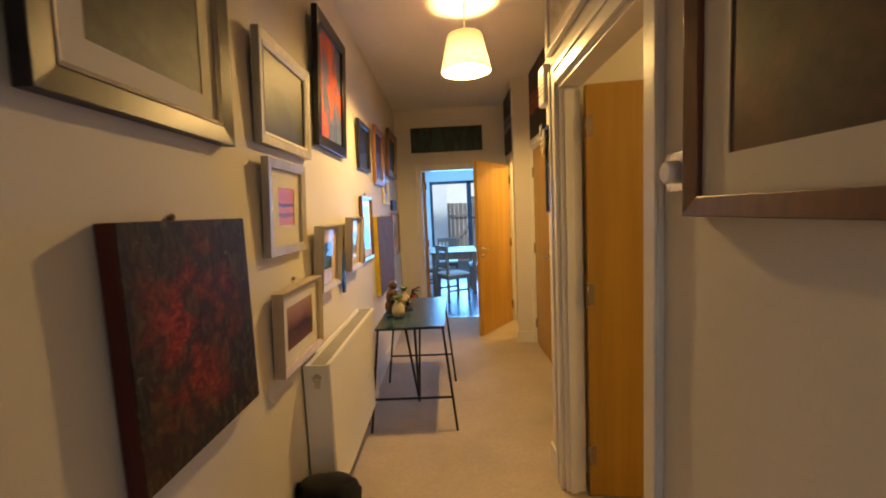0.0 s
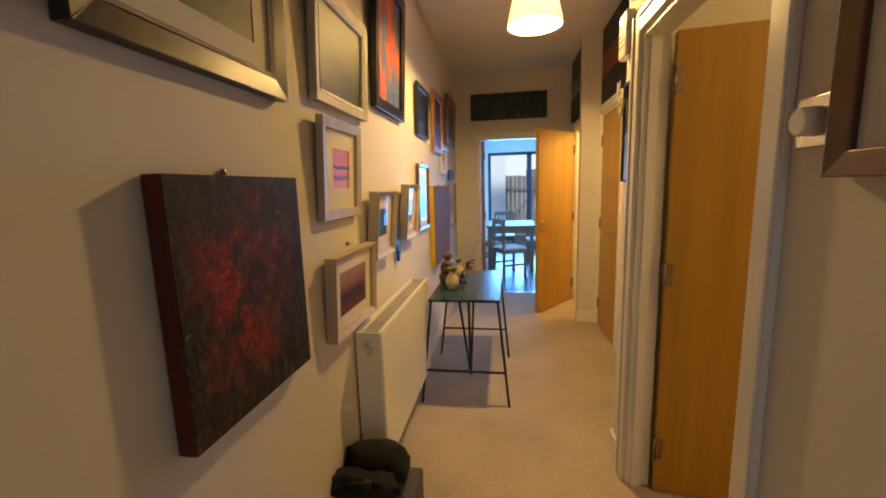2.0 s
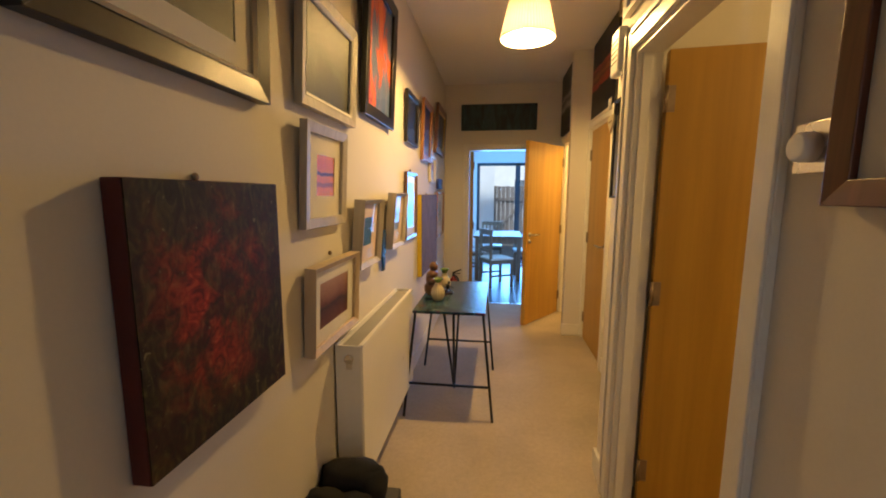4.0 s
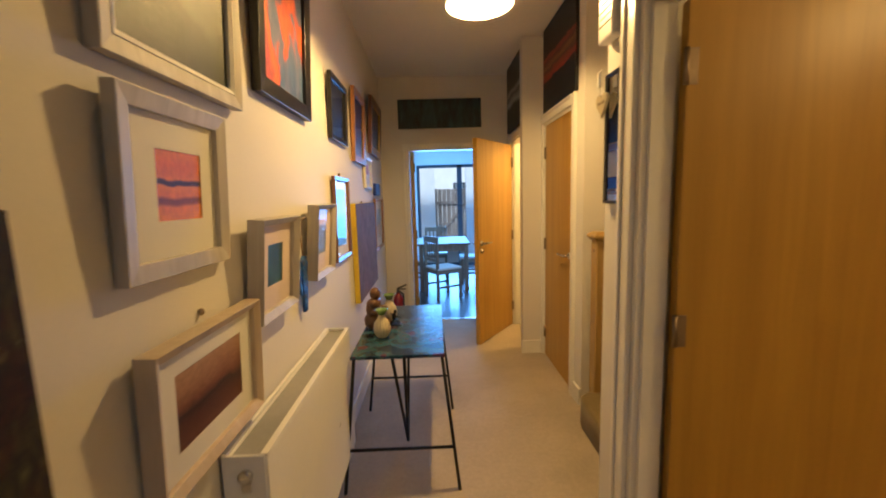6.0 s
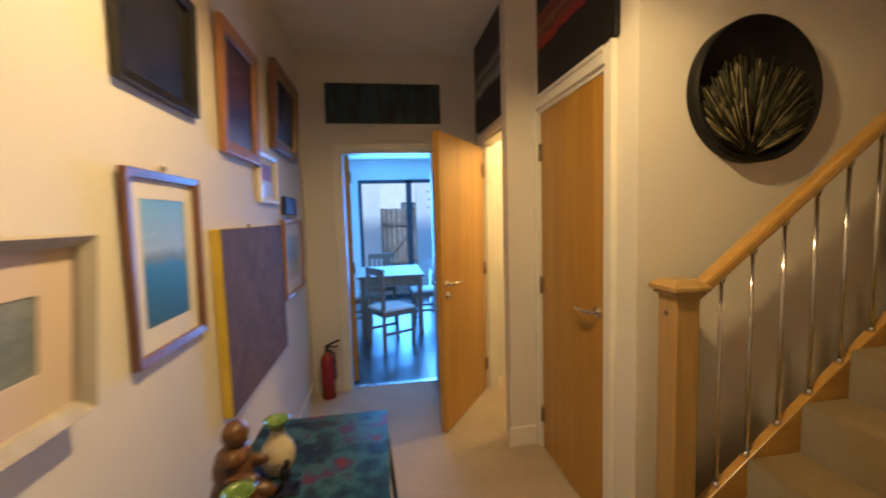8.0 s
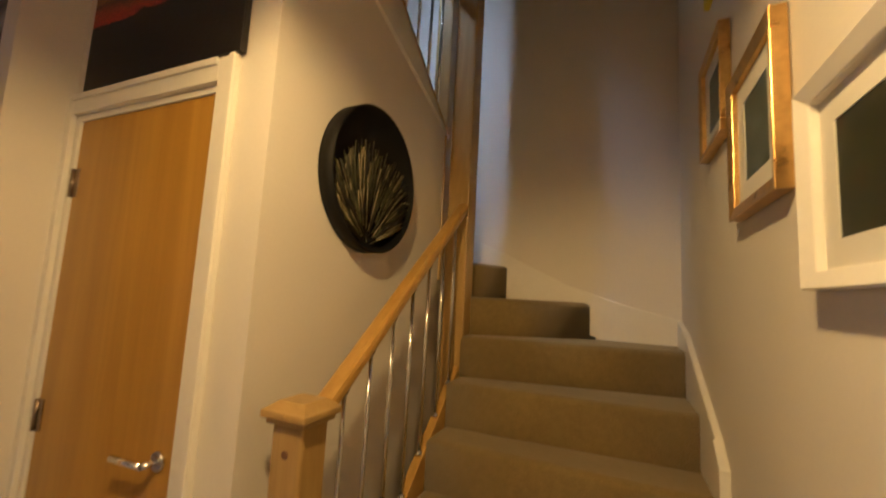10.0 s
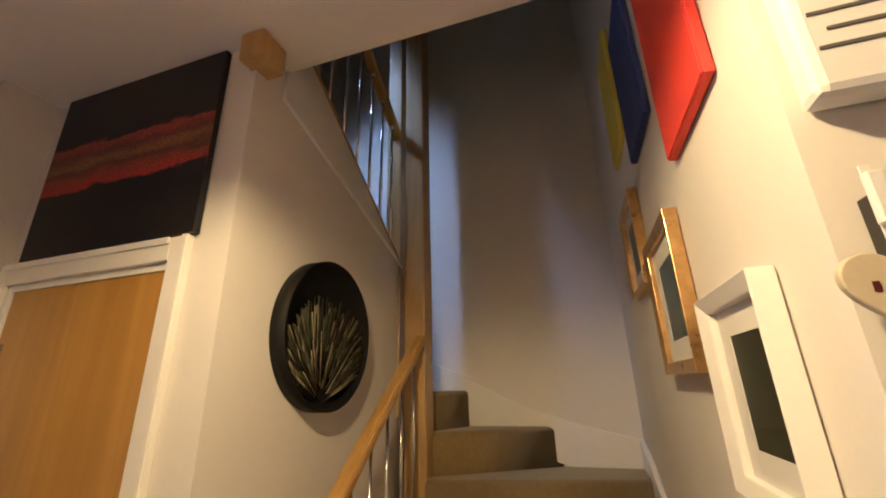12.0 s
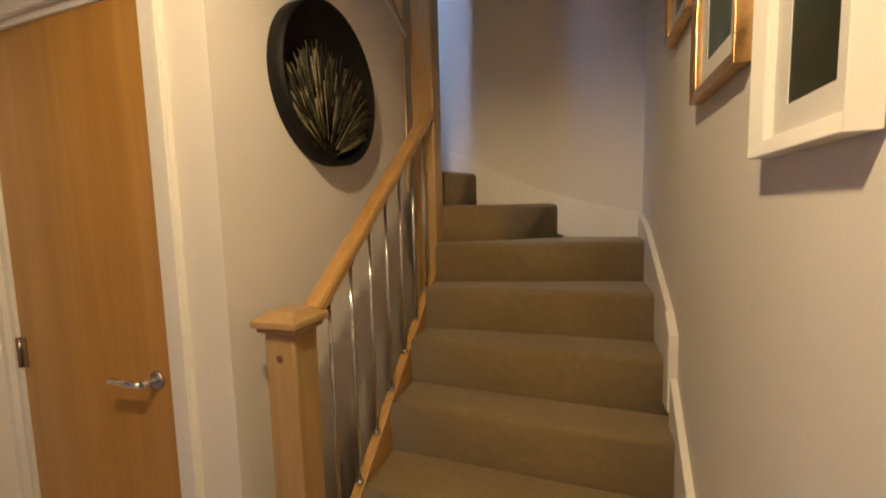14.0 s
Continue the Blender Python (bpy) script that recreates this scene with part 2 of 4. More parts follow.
BLACKCLOTH = surface("black_cloth", (0.012, 0.012, 0.013), 0.9, 20, 0.3, 200, 0.5, dist=0.003)
GREYCARD = surface("grey_box_card", (0.10, 0.095, 0.085), 0.8, 9, 0.15, 120, 0.1)
REDPAINT = surface("red_enamel", (0.28, 0.010, 0.014), 0.25, 6, 0.08, 60, 0.03, coat=0.4)
REDCANVAS = surface("red_canvas", (0.70, 0.05, 0.004), 0.6, 8, 0.1, 220, 0.3)
BLUECANVAS = surface("blue_canvas", (0.025, 0.045, 0.22), 0.6, 8, 0.12, 220, 0.3)
YELLOWCANVAS = surface("yellow_canvas", (0.70, 0.60, 0.03), 0.6, 8, 0.1, 220, 0.3)
YELLOWEDGE = surface("yellow_paint", (0.66, 0.47, 0.01), 0.55, 8, 0.1, 150, 0.2)
REDEDGE = surface("dark_red_paint", (0.09, 0.012, 0.008), 0.55, 8, 0.2, 150, 0.2)
BLACKPAINT = surface("black_paint", (0.010, 0.010, 0.013), 0.5, 8, 0.2, 150, 0.25)
CERAMIC = surface("cream_ceramic", (0.60, 0.52, 0.34), 0.3, 9, 0.12, 70, 0.1, coat=0.4)
GREENGLAZE = surface("green_glaze", (0.16, 0.27, 0.05), 0.25, 12, 0.2, 70, 0.1, coat=0.5)
CARVED = surface("carved_wood", (0.13, 0.06, 0.022), 0.35, 14, 0.25, 90, 0.3)
# The palest stop paints white sparkles into the glass colour.
BLUEGLASS = art_noise("blue_fused_glass", [(0.30, (0.006, 0.03, 0.16)), (0.52, (0.010, 0.07, 0.30)), (0.66, (0.03, 0.14, 0.42)), (0.74, (0.45, 0.55, 0.62))], 34, 0.6, rough=0.25, bump=0.3)
TWINE = surface("twine", (0.30, 0.20, 0.10), 0.9, 40, 0.2, 200, 0.3)
PALETIMBER = wood("worn_pine", (0.20, 0.14, 0.09), (0.32, 0.24, 0.16), 0.5, (1, 1, 0.1), 16, 0.1)
DARKFLOOR = wood("dark_floorboard", (0.035, 0.028, 0.024), (0.075, 0.06, 0.05), 0.28, (1, 0.06, 1), 14, 0.3)
FENCEWOOD = wood("weathered_fence", (0.20, 0.17, 0.15), (0.34, 0.30, 0.27), 0.85, (1, 1, 0.06), 12, 0.0)
ALUDARK = surface("dark_grey_aluminium", (0.06, 0.065, 0.075), 0.4, 5, 0.05, 90, 0.05, 0.3)
RENDERWHITE = surface("white_render", (0.78, 0.78, 0.76), 0.9, 2, 0.05, 60, 0.2)
PAVING = surface("patio_paving", (0.30, 0.29, 0.27), 0.9, 3, 0.15, 50, 0.2)
GLASS = pane_mat("picture_glass", (0.97, 0.97, 0.97), ior=1.09)
WINGLASS = pane_mat("window_glass", (0.95, 0.97, 0.98))
MIRROR, _t, _p = nodes_of("mirror_silver")
_p.inputs["Base Color"].default_value, _p.inputs["Metallic"].default_value, _p.inputs["Roughness"].default_value = (0.85, 0.85, 0.84, 1), 1.0, 0.02
SHADE, _t, _p = nodes_of("pleated_shade")
_tr = _t.nodes.new("ShaderNodeBsdfTranslucent")
_tr.inputs[0].default_value = (0.24, 0.185, 0.175, 1)
_mx = _t.nodes.new("ShaderNodeMixShader")
_mx.inputs[0].default_value = 0.28
_p.inputs["Base Color"].default_value, _p.inputs["Roughness"].default_value = (0.78, 0.62, 0.48, 1), 0.9
_t.links.new(_p.outputs[0], _mx.inputs[1])
_t.links.new(_tr.outputs[0], _mx.inputs[2])
_t.links.new(_mx.outputs[0], _t.nodes["Material Output"].inputs[0])
BULB = glow("bulb_glow", (1.0, 0.85, 0.62), 14.0)


# ---- mesh helpers ----
def boxes(items, bevel=0.0):
    """One bmesh of boxes, each (x0, x1, y0, y1, z0, z1)."""
    bm = bmesh.new()
    for x0, x1, y0, y1, z0, z1 in items:
        v = [bm.verts.new((x, y, z)) for x in (x0, x1) for y in (y0, y1) for z in (z0, z1)]
        for f in ((0, 1, 3, 2), (4, 6, 7, 5), (0, 4, 5, 1), (2, 3, 7, 6), (0, 2, 6, 4), (1, 5, 7, 3)):
            bm.faces.new([v[i] for i in f])
    bmesh.ops.recalc_face_normals(bm, faces=bm.faces)
    if bevel:
        bmesh.ops.bevel(bm, geom=bm.edges[:], offset=bevel, segments=2, profile=0.5, affect="EDGES")
    return bm


def prism(points, z0, z1, bevel=0.0, axis="z"):
    """A flat outline drawn out along an axis. For axis y, points are (x, z); for axis x, (y, z)."""
    bm = bmesh.new()
    put = {"z": lambda a, b, c: (a, b, c), "y": lambda a, b, c: (a, c, b), "x": lambda a, b, c: (c, a, b)}[axis]
    lo = [bm.verts.new(put(a, b, z0)) for a, b in points]
    hi = [bm.verts.new(put(a, b, z1)) for a, b in points]
    n = len(points)
    bm.faces.new(lo[::-1])
    bm.faces.new(hi)
    for i in range(n):
        bm.faces.new((lo[i], lo[(i + 1) % n], hi[(i + 1) % n], hi[i]))
    bmesh.ops.recalc_face_normals(bm, faces=bm.faces)
    if bevel:
        bmesh.ops.bevel(bm, geom=bm.edges[:], offset=bevel, segments=2, profile=0.5, affect="EDGES")
    return bm


def rods(pairs, r, n=10, bm=None):
    """Round rods between pairs of points."""
    bm = bm or bmesh.new()
    for a, b in pairs:
        a, b = Vector(a), Vector(b)
        q = (b - a).to_track_quat("Z", "Y")
        rings = []
        for p in (a, b):
            rings.append([bm.verts.new(p + q @ Vector((r * math.cos(k * math.tau / n), r * math.sin(k * math.tau / n), 0))) for k in range(n)])
        for k in range(n):
            f = bm.faces.new((rings[0][k], rings[0][(k + 1) % n], rings[1][(k + 1) % n], rings[1][k]))
            f.smooth = True
        bm.faces.new(rings[0][::-1])
        bm.faces.new(rings[1])
    return bm


def lathe(profile, n=24, ribs=0, depth=0.0, centre=(0, 0, 0), bm=None, caps=True):
    """A turned shape from (radius, z), with ribs if asked."""
    bm = bm or bmesh.new()
    rings = []
    for r, z in profile:
        ring = []
        for k in range(n):
            a = k * math.tau / n
            rr = r * (1 + depth * math.cos(ribs * a)) if ribs else r
            ring.append(bm.verts.new((centre[0] + rr * math.cos(a), centre[1] + rr * math.sin(a), centre[2] + z)))
        rings.append(ring)
    for a, b in zip(rings, rings[1:]):
        for k in range(n):
            f = bm.faces.new((a[k], a[(k + 1) % n], b[(k + 1) % n], b[k]))
            f.smooth = True
    if caps:
        bm.faces.new(rings[0][::-1])
        bm.faces.new(rings[-1])
    return bm


def blob(spheres, rough=0.0, bm=None):
    """Rounded lumps (x, y, z, rx, ry, rz) as one mesh."""
    bm = bm or bmesh.new()
    for x, y, z, rx, ry, rz in spheres:
        got = bmesh.ops.create_icosphere(bm, subdivisions=3, radius=1.0)
        for v in got["verts"]:
            d = 1 + rough * noise.noise(v.co * 2.3 + Vector((x * 9, y * 9, z * 9)))
            v.co = Vector((x + v.co.x * rx * d, y + v.co.y * ry * d, z + v.co.z * rz * d))
    for f in bm.faces:
        f.smooth = True
    return bm


def link(name, bm, material):
    me = bpy.data.meshes.new(name)
    bm.to_mesh(me)
    bm.free()
    me.materials.append(material)
    return new(name, me)


def thing(name, label, category, m=None, group="", kind=""):
    e = new(name)
    e.empty_display_size = 0.1
    e.matrix_basis = m or Matrix()
    return tagged(e, label, category, group, kind)


def part(name, bm, material, parent, label=""):
    ob = link(name, bm, material)
    ob.parent = parent
    return tagged(ob, label)


def struct(name, bm, material, label, category):
    return tagged(link(name, bm, material), label, category, kind="structure")


def single(name, bm, material, label, category, m=None, group=""):
    ob = link(name, bm, material)
    ob.matrix_basis = m or Matrix()
    return tagged(ob, label, category, group)


def on_wall(origin, right, up=(0, 0, 1), lean=0.0):
    """A pose whose x runs right along a wall, y up and z out of it; lean tips the top forward."""
    r, u = Vector(right).normalized(), Vector(up)
    o = r.cross(u)
    m = Matrix((r, u, o)).transposed().to_4x4()
    return Matrix.Translation(origin) @ m @ pose(0, 0, 0, lean)


# ---- structure ----
LX, RX, FX, CX = -0.71, 0.49, 0.72, 0.83      # hall walls: left, near right, far right, recess
END, STW, STL, BACK = 5.64, 2.465, 3.59, 2.37  # end wall, stair side walls, stair back wall
TOP = 2.775
struct("floor", boxes([(-0.8, 0.62, -1.1, 5.70, -0.1, 0.0), (0.62, 3.0, -0.2, 2.45, -0.1, 0.0), (0.62, 1.0, 2.45, 4.5, -0.1, 0.0), (0.62, 2.0, 4.5, 5.70, -0.1, 0.0)]), CARPET,
       "beige cut pile carpet in the hallway", "floor")
struct("ceiling", boxes([(-0.8, 0.95, -1.1, 5.75, TOP, 3.02)]), CEIL, "white painted hallway ceiling", "ceiling")
struct("ceiling_bedroom", boxes([(0.96, 3.0, -0.2, 2.40, 2.62, 2.70), (0.60, 0.95, -0.2, 2.40, 2.62, 2.70)]), CEIL, "white bedroom ceiling", "ceiling")
struct("ceiling_cloakroom", boxes([(0.83, 1.94, 4.63, 5.615, 2.40, 2.455)]), CEIL, "white cloakroom ceiling", "ceiling")
struct("ceiling_stairwell", boxes([(-1.1, 2.5, 2.4, 4.7, 5.2, 5.3)]), CEIL, "white ceiling high over the stairwell", "ceiling")
struct("wall_left", boxes([(LX - 0.12, LX, -1.1, END + 0.12, 0, TOP)]), WALL, "cream painted hallway wall hung with pictures", "wall")
# The gap in this unseen wall is added for the near-end fill lamp.
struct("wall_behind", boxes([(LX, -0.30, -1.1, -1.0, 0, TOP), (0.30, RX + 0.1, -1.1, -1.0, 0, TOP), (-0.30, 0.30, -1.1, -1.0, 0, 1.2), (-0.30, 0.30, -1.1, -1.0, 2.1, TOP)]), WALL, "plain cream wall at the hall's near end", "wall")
struct("wall_end", boxes([(LX, -0.42, END, END + 0.12, 0, TOP), (0.36, FX, END, END + 0.12, 0, TOP), (-0.42, 0.36, END, END + 0.12, 2.0, TOP)]), WALL, "cream end wall round the kitchen doorway", "wall")
struct("wall_right_near", boxes([(RX, RX + 0.10, -1.0, 1.374, 0, TOP), (RX, RX + 0.10, 2.245, STW, 0, TOP), (RX, RX + 0.10, 1.374, 2.245, 2.01, TOP)]), WALL,
       "cream wall beside the bedroom door", "wall")
# The upper box is out of view, extended to keep sky light out.
struct("wall_stair_right", boxes([(RX + 0.10, BACK, STW - 0.10, STW, 0, 5.2), (-1.1, RX + 0.10, STW - 0.10, STW, 3.02, 5.2)]), WALL, "white wall along the stairs", "wall")
struct("wall_stair_back", boxes([(BACK, BACK + 0.12, STW - 0.10, 4.66, 0, 5.2)]), WALL, "white wall behind the stair winders", "wall")
struct("wall_landing_far", boxes([(-1.1, 0.95, 4.54, 4.66, 3.02, 5.2), (0.95, BACK, 4.54, 4.66, 2.46, 5.2)]), WALL, "white landing wall upstairs", "wall")
struct("wall_landing_end", boxes([(-1.1, -1.0, 2.4, 4.54, 3.02, 5.2)]), WALL, "plain landing wall out of view, closing the stairwell", "wall")
# the spandrel below the upper flight
struct("wall_stair_left", prism([(CX, 0), (2.08, 0), (2.08, 2.285), (0.965, 2.655), (0.955, 2.774), (CX, 2.774)], STL, STL + 0.08, axis="y"), WALL, "cream wall under the upper flight", "wall")
struct("wall_recess", boxes([(CX, CX + 0.10, 3.67, 3.79, 0, TOP), (CX, CX + 0.10, 4.53, 4.56, 0, TOP), (CX, CX + 0.10, 3.79, 4.53, 2.045, TOP)]), WALL, "cream wall round the cupboard door", "wall")
struct("wall_pier", boxes([(0.65, CX + 0.10, 4.56, 4.66, 0, TOP)]), WALL, "cream pier between the two doors", "wall")
struct("wall_right_far", boxes([(FX, FX + 0.10, 5.43, END + 0.12, 0, TOP), (FX, FX + 0.10, 4.66, 5.43, 2.03, TOP)]), WALL, "cream wall over the cloakroom door", "wall")
struct("wall_cloakroom", boxes([(1.95, 2.05, 4.50, 5.76, 0, 2.46), (CX + 0.1, 1.95, 4.57, 4.62, 0, 2.45), (FX + 0.1, 1.95, 5.62, 5.74, 0, 2.46)]), WALL, "pale cloakroom walls", "wall")
struct("wall_bedroom", boxes([(2.9, 3.0, -0.2, 2.40, 0, 2.62), (RX + 0.1, 2.9, -0.3, -0.2, 0, 2.62)]), WALL, "pale bedroom walls", "wall")
struct("dado_rail", boxes([(1.93, 1.95, 4.56, 5.62, 1.02, 1.06)], 0.004), GLOSS, "white rail round the cloakroom wall", "trim")

# skirtings
SK = 0.016


def skirting(name, bx):
    struct(name, boxes(bx, 0.004), GLOSS, "white gloss skirting board", "skirting")


skirting("baseboard", [(LX, LX + SK, -1.0, END, 0, 0.12)])
skirting("baseboard_end", [(LX + SK, -0.49, END - SK, END, 0, 0.12)])
skirting("baseboard_near", [(RX - SK, RX, -1.0, 1.29, 0, 0.12), (RX - SK, RX, 2.322, STW, 0, 0.12), (RX - SK, RX + 0.1, STW, STW + SK, 0, 0.12)])
skirting("baseboard_pier", [(0.65 - SK, CX - 0.02, 4.56 - SK, 4.56, 0, 0.12)])
skirting("baseboard_recess", [(CX - SK, CX, STL + 0.0, 3.715, 0, 0.12)])


def lining(name, plane, a0, a1, z1, axis, w=0.07, side=-1, depth=0.10, stop=True, label="white gloss door frame"):
    """Architrave on both outer edges, jamb lining and stop of a doorway in a wall at plane; side is where the hall lies."""
    def bx(p0, p1, a, b, z0, zz):
        lo, hi = sorted((plane + side * p0, plane + side * p1))
        return (lo, hi, a, b, z0, zz) if axis == "x" else (a, b, lo, hi, z0, zz)
    e = thing(name, label, "door frame", kind="structure")
    part("architrave", boxes([bx(0.0, 0.018, a0 - w, a0, 0, z1 + w), bx(0.018, 0.026, a0 - w, a0 - w + 0.022, 0, z1 + w)], 0.003), GLOSS, e)
    part("architrave", boxes([bx(0.0, 0.018, a1, a1 + w, 0, z1 + w), bx(0.018, 0.026, a1 + w - 0.022, a1 + w, 0, z1 + w)], 0.003), GLOSS, e)
    part("head", boxes([bx(0.0, 0.018, a0, a1, z1, z1 + w), bx(0.018, 0.026, a0, a1, z1 + w - 0.022, z1 + w)], 0.003), GLOSS, e)
    part("jamb", boxes([bx(-depth, 0.0, a0 - 0.001, a0 + 0.022, 0, z1), bx(-depth * 0.55, -0.02, a0 + 0.022, a0 + 0.036, 0, z1)] if stop else [bx(-depth, 0.0, a0 - 0.001, a0 + 0.022, 0, z1)], 0.002), GLOSS, e)
    part("jamb", boxes([bx(-depth, 0.0, a1 - 0.022, a1 + 0.001, 0, z1), bx(-depth * 0.55, -0.02, a1 - 0.036, a1 - 0.022, 0, z1)] if stop else [bx(-depth, 0.0, a1 - 0.022, a1 + 0.001, 0, z1)], 0.002), GLOSS, e)
    part("soffit", boxes([bx(-depth, 0.0, a0 + 0.022, a1 - 0.022, z1 - 0.022, z1 + 0.001)], 0.002), GLOSS, e)
    return e


lining("door_frame_bedroom", RX, 1.374, 2.245, 2.01, "x", w=0.075)
lining("door_frame_cupboard", CX, 3.79, 4.53, 2.045, "x", w=0.07)
lining("door_frame_cloakroom", FX, 4.71, 5.43, 2.03, "x", w=0.045)
lining("door_frame_kitchen", END, -0.42, 0.36, 2.0, "y", w=0.05, depth=0.12, stop=False)
struct("threshold_strip", boxes([(-0.398, 0.338, END + 0.02, END + 0.07, 0.0, 0.006)], 0.002), STEEL, "steel strip between carpet and boards", "trim")


def lever(parent, x, z, face, to, turn=True):
    """A lever on a rose with a round turn below, in a leaf's own axes; to is the way the lever points."""
    h = part("handle", lathe([(0.026, 0), (0.026, 0.006), (0.022, 0.008)], 20), STEEL, parent, "brushed steel lever handle")
    h.matrix_basis = pose(x, face * 0.022, z, -90 * face)
    b = rods([((0, 0, 0.0), (0, 0, 0.045))], 0.009, 12)
    rods([((0, 0, 0.045), (to * 0.12, 0, 0.05))], 0.009, 12, b)
    part("lever", b, CHROME, h)
    if not turn:
        return
    k = part("thumb_turn", lathe([(0.024, 0), (0.024, 0.006), (0.009, 0.008), (0.009, 0.022), (0.006, 0.024)], 18), STEEL, parent)
    k.matrix_basis = pose(x, face * 0.022, z - 0.075, -90 * face)


def door(name, label, hinge, yaw, width, height, faces=(1, -1), to=-1, z0=0.008, knuckle=-1, handles=True, turn=True):
    """An oak leaf: its own x runs from the hinge to the lock edge."""
    e = thing(name, label, "door", pose(hinge[0], hinge[1], 0, 0, 0, yaw), kind="structure")
    part("leaf", boxes([(0, width, -0.022, 0.022, z0, height)], 0.002), OAKDOOR, e)
    for z in (0.22, 1.02, 1.80):
        part("hinge", rods([((-0.004, knuckle * 0.026, z - 0.05), (-0.004, knuckle * 0.026, z + 0.05))], 0.008, 10, boxes([(-0.004, 0.03, knuckle * 0.0235 - 0.0015, knuckle * 0.0235 + 0.0015, z - 0.05, z + 0.05)])), BRASSY, e, "dull metal butt hinge")
    if handles:
        for f in faces:
            lever(e, width - 0.06, 1.0, f, to, turn)
    return e


door("door_cloakroom", "open oak veneer door lit by the cloakroom", (0.70, 5.415), math.degrees(math.atan2(4.79 - 5.415, 0.257 - 0.70)), 0.765, 1.985, knuckle=1)
door("door_cupboard", "closed oak veneer cupboard door by the stairs", (CX + 0.03, 4.505), -90, 0.69, 2.035, faces=(-1,), to=-1, knuckle=-1, turn=False)
door("door_kitchen", "oak door standing open inside the kitchen", (-0.372, END + 0.145), 94, 0.74, 1.985, handles=False)
door("door_bedroom", "open oak veneer bedroom door swung into its room", (0.60, 2.206), -6, 0.84, 1.985, knuckle=-1)

# ---- stairs ----
RISE = 0.1845
LEFT, RIGHT = 3.436, STW
NOSE = [((0.74, LEFT), (0.74, RIGHT)), ((0.95, LEFT), (0.96, RIGHT)), ((1.17, LEFT), (1.17, RIGHT)), ((1.39, LEFT), (1.38, RIGHT)), ((1.59, LEFT), (1.57, RIGHT)),
        ((1.77, LEFT), (1.80, RIGHT)), ((1.92, LEFT), (2.11, RIGHT)), ((2.00, 3.46), (BACK, 2.855)), ((2.04, 3.50), (BACK, 3.325)), ((2.04, 3.55), (BACK, 3.80)), ((2.0, 3.60), (2.16, 4.54)),
        ((1.90, 3.70), (1.90, 4.54))] + [((1.90 - 0.235 * k, 3.70), (1.90 - 0.235 * k, 4.54)) for k in range(1, 5)]
stairs = thing("staircase", "carpeted winder staircase with brown pile carpet", "staircase", pose(0, 0, 0), kind="structure")
for n in range(len(NOSE) - 1):
    (a, b), (c, d) = NOSE[n], NOSE[n + 1]
    ring = [a, b]
    if b[0] < BACK <= d[0] and b[1] == RIGHT:
        ring.append((BACK, RIGHT))
    if n == 9:
        ring.append((BACK, 4.54))
    ring += [d, c]
    if n == 0:
        ring = [(0.80, LEFT + 0.0), (0.755, LEFT - 0.05), (0.74, LEFT - 0.12), (0.74, RIGHT), d, c]
    back = max(0, n - 1) * RISE if n < 9 else (n - 0.2) * RISE
    bm = prism(ring, 0.0 if n < 6 else back, (n + 1) * RISE)
    top = [e for e in bm.edges if all(abs(v.co.z - (n + 1) * RISE) < 1e-5 for v in e.verts)]
    bmesh.ops.bevel(bm, geom=top, offset=0.024, segments=4, profile=0.5, affect="EDGES")
    for f in bm.faces:
        f.smooth = abs(f.normal.z) < 0.99
    part("step", bm, STAIRCARPET, stairs)
# the landing edge at the head of the flight
struct("landing_edge", boxes([(0.95, 0.97, STW, STL, TOP, 3.05)]), GLOSS, "white painted edge of the upper landing", "trim")
# wall strings: white boards beside the treads
struct("stair_skirting", prism([(0.60, 0.0), (1.48, 0.60), (1.48, 0.90), (0.72, 0.21), (0.60, 0.21)], STW, STW + 0.022, 0.003, "y"), GLOSS, "white sloping skirting beside the stairs", "skirting")
struct("stair_skirting_block", prism([(1.48, 0.78), (1.56, 0.78), (1.56, 1.10), (1.48, 1.04)], STW, STW + 0.028, 0.003, "y"), GLOSS, "white end block of the stair skirting", "skirting")
struct("stair_skirting_upper", prism([(1.56, 0.82), (BACK, 1.18), (BACK, 1.415), (2.12, 1.36), (1.56, 1.10)], STW, STW + 0.022, 0.003, "y"), GLOSS, "white skirting round the winders", "skirting")
struct("stair_skirting_back", prism([(STW, 1.18), (3.60, 1.53), (3.60, 1.84), (3.35, 1.735), (3.0, 1.565), (2.76, 1.485), (2.60, 1.445), (STW, 1.415)], BACK - 0.018, BACK, 0.003, "x"), GLOSS, "white skirting behind the winders", "skirting")

# balustrade of the lower flight
RY = 3.455
rail_z = lambda x: 1.175 + (x - 0.985) * 0.777
str_z = lambda x: 0.635 + (x - 1.30) * 0.815
bal = thing("stair_balustrade", "oak balustrade with slim chrome spindles", "balustrade", pose(0.895, RY, 0))


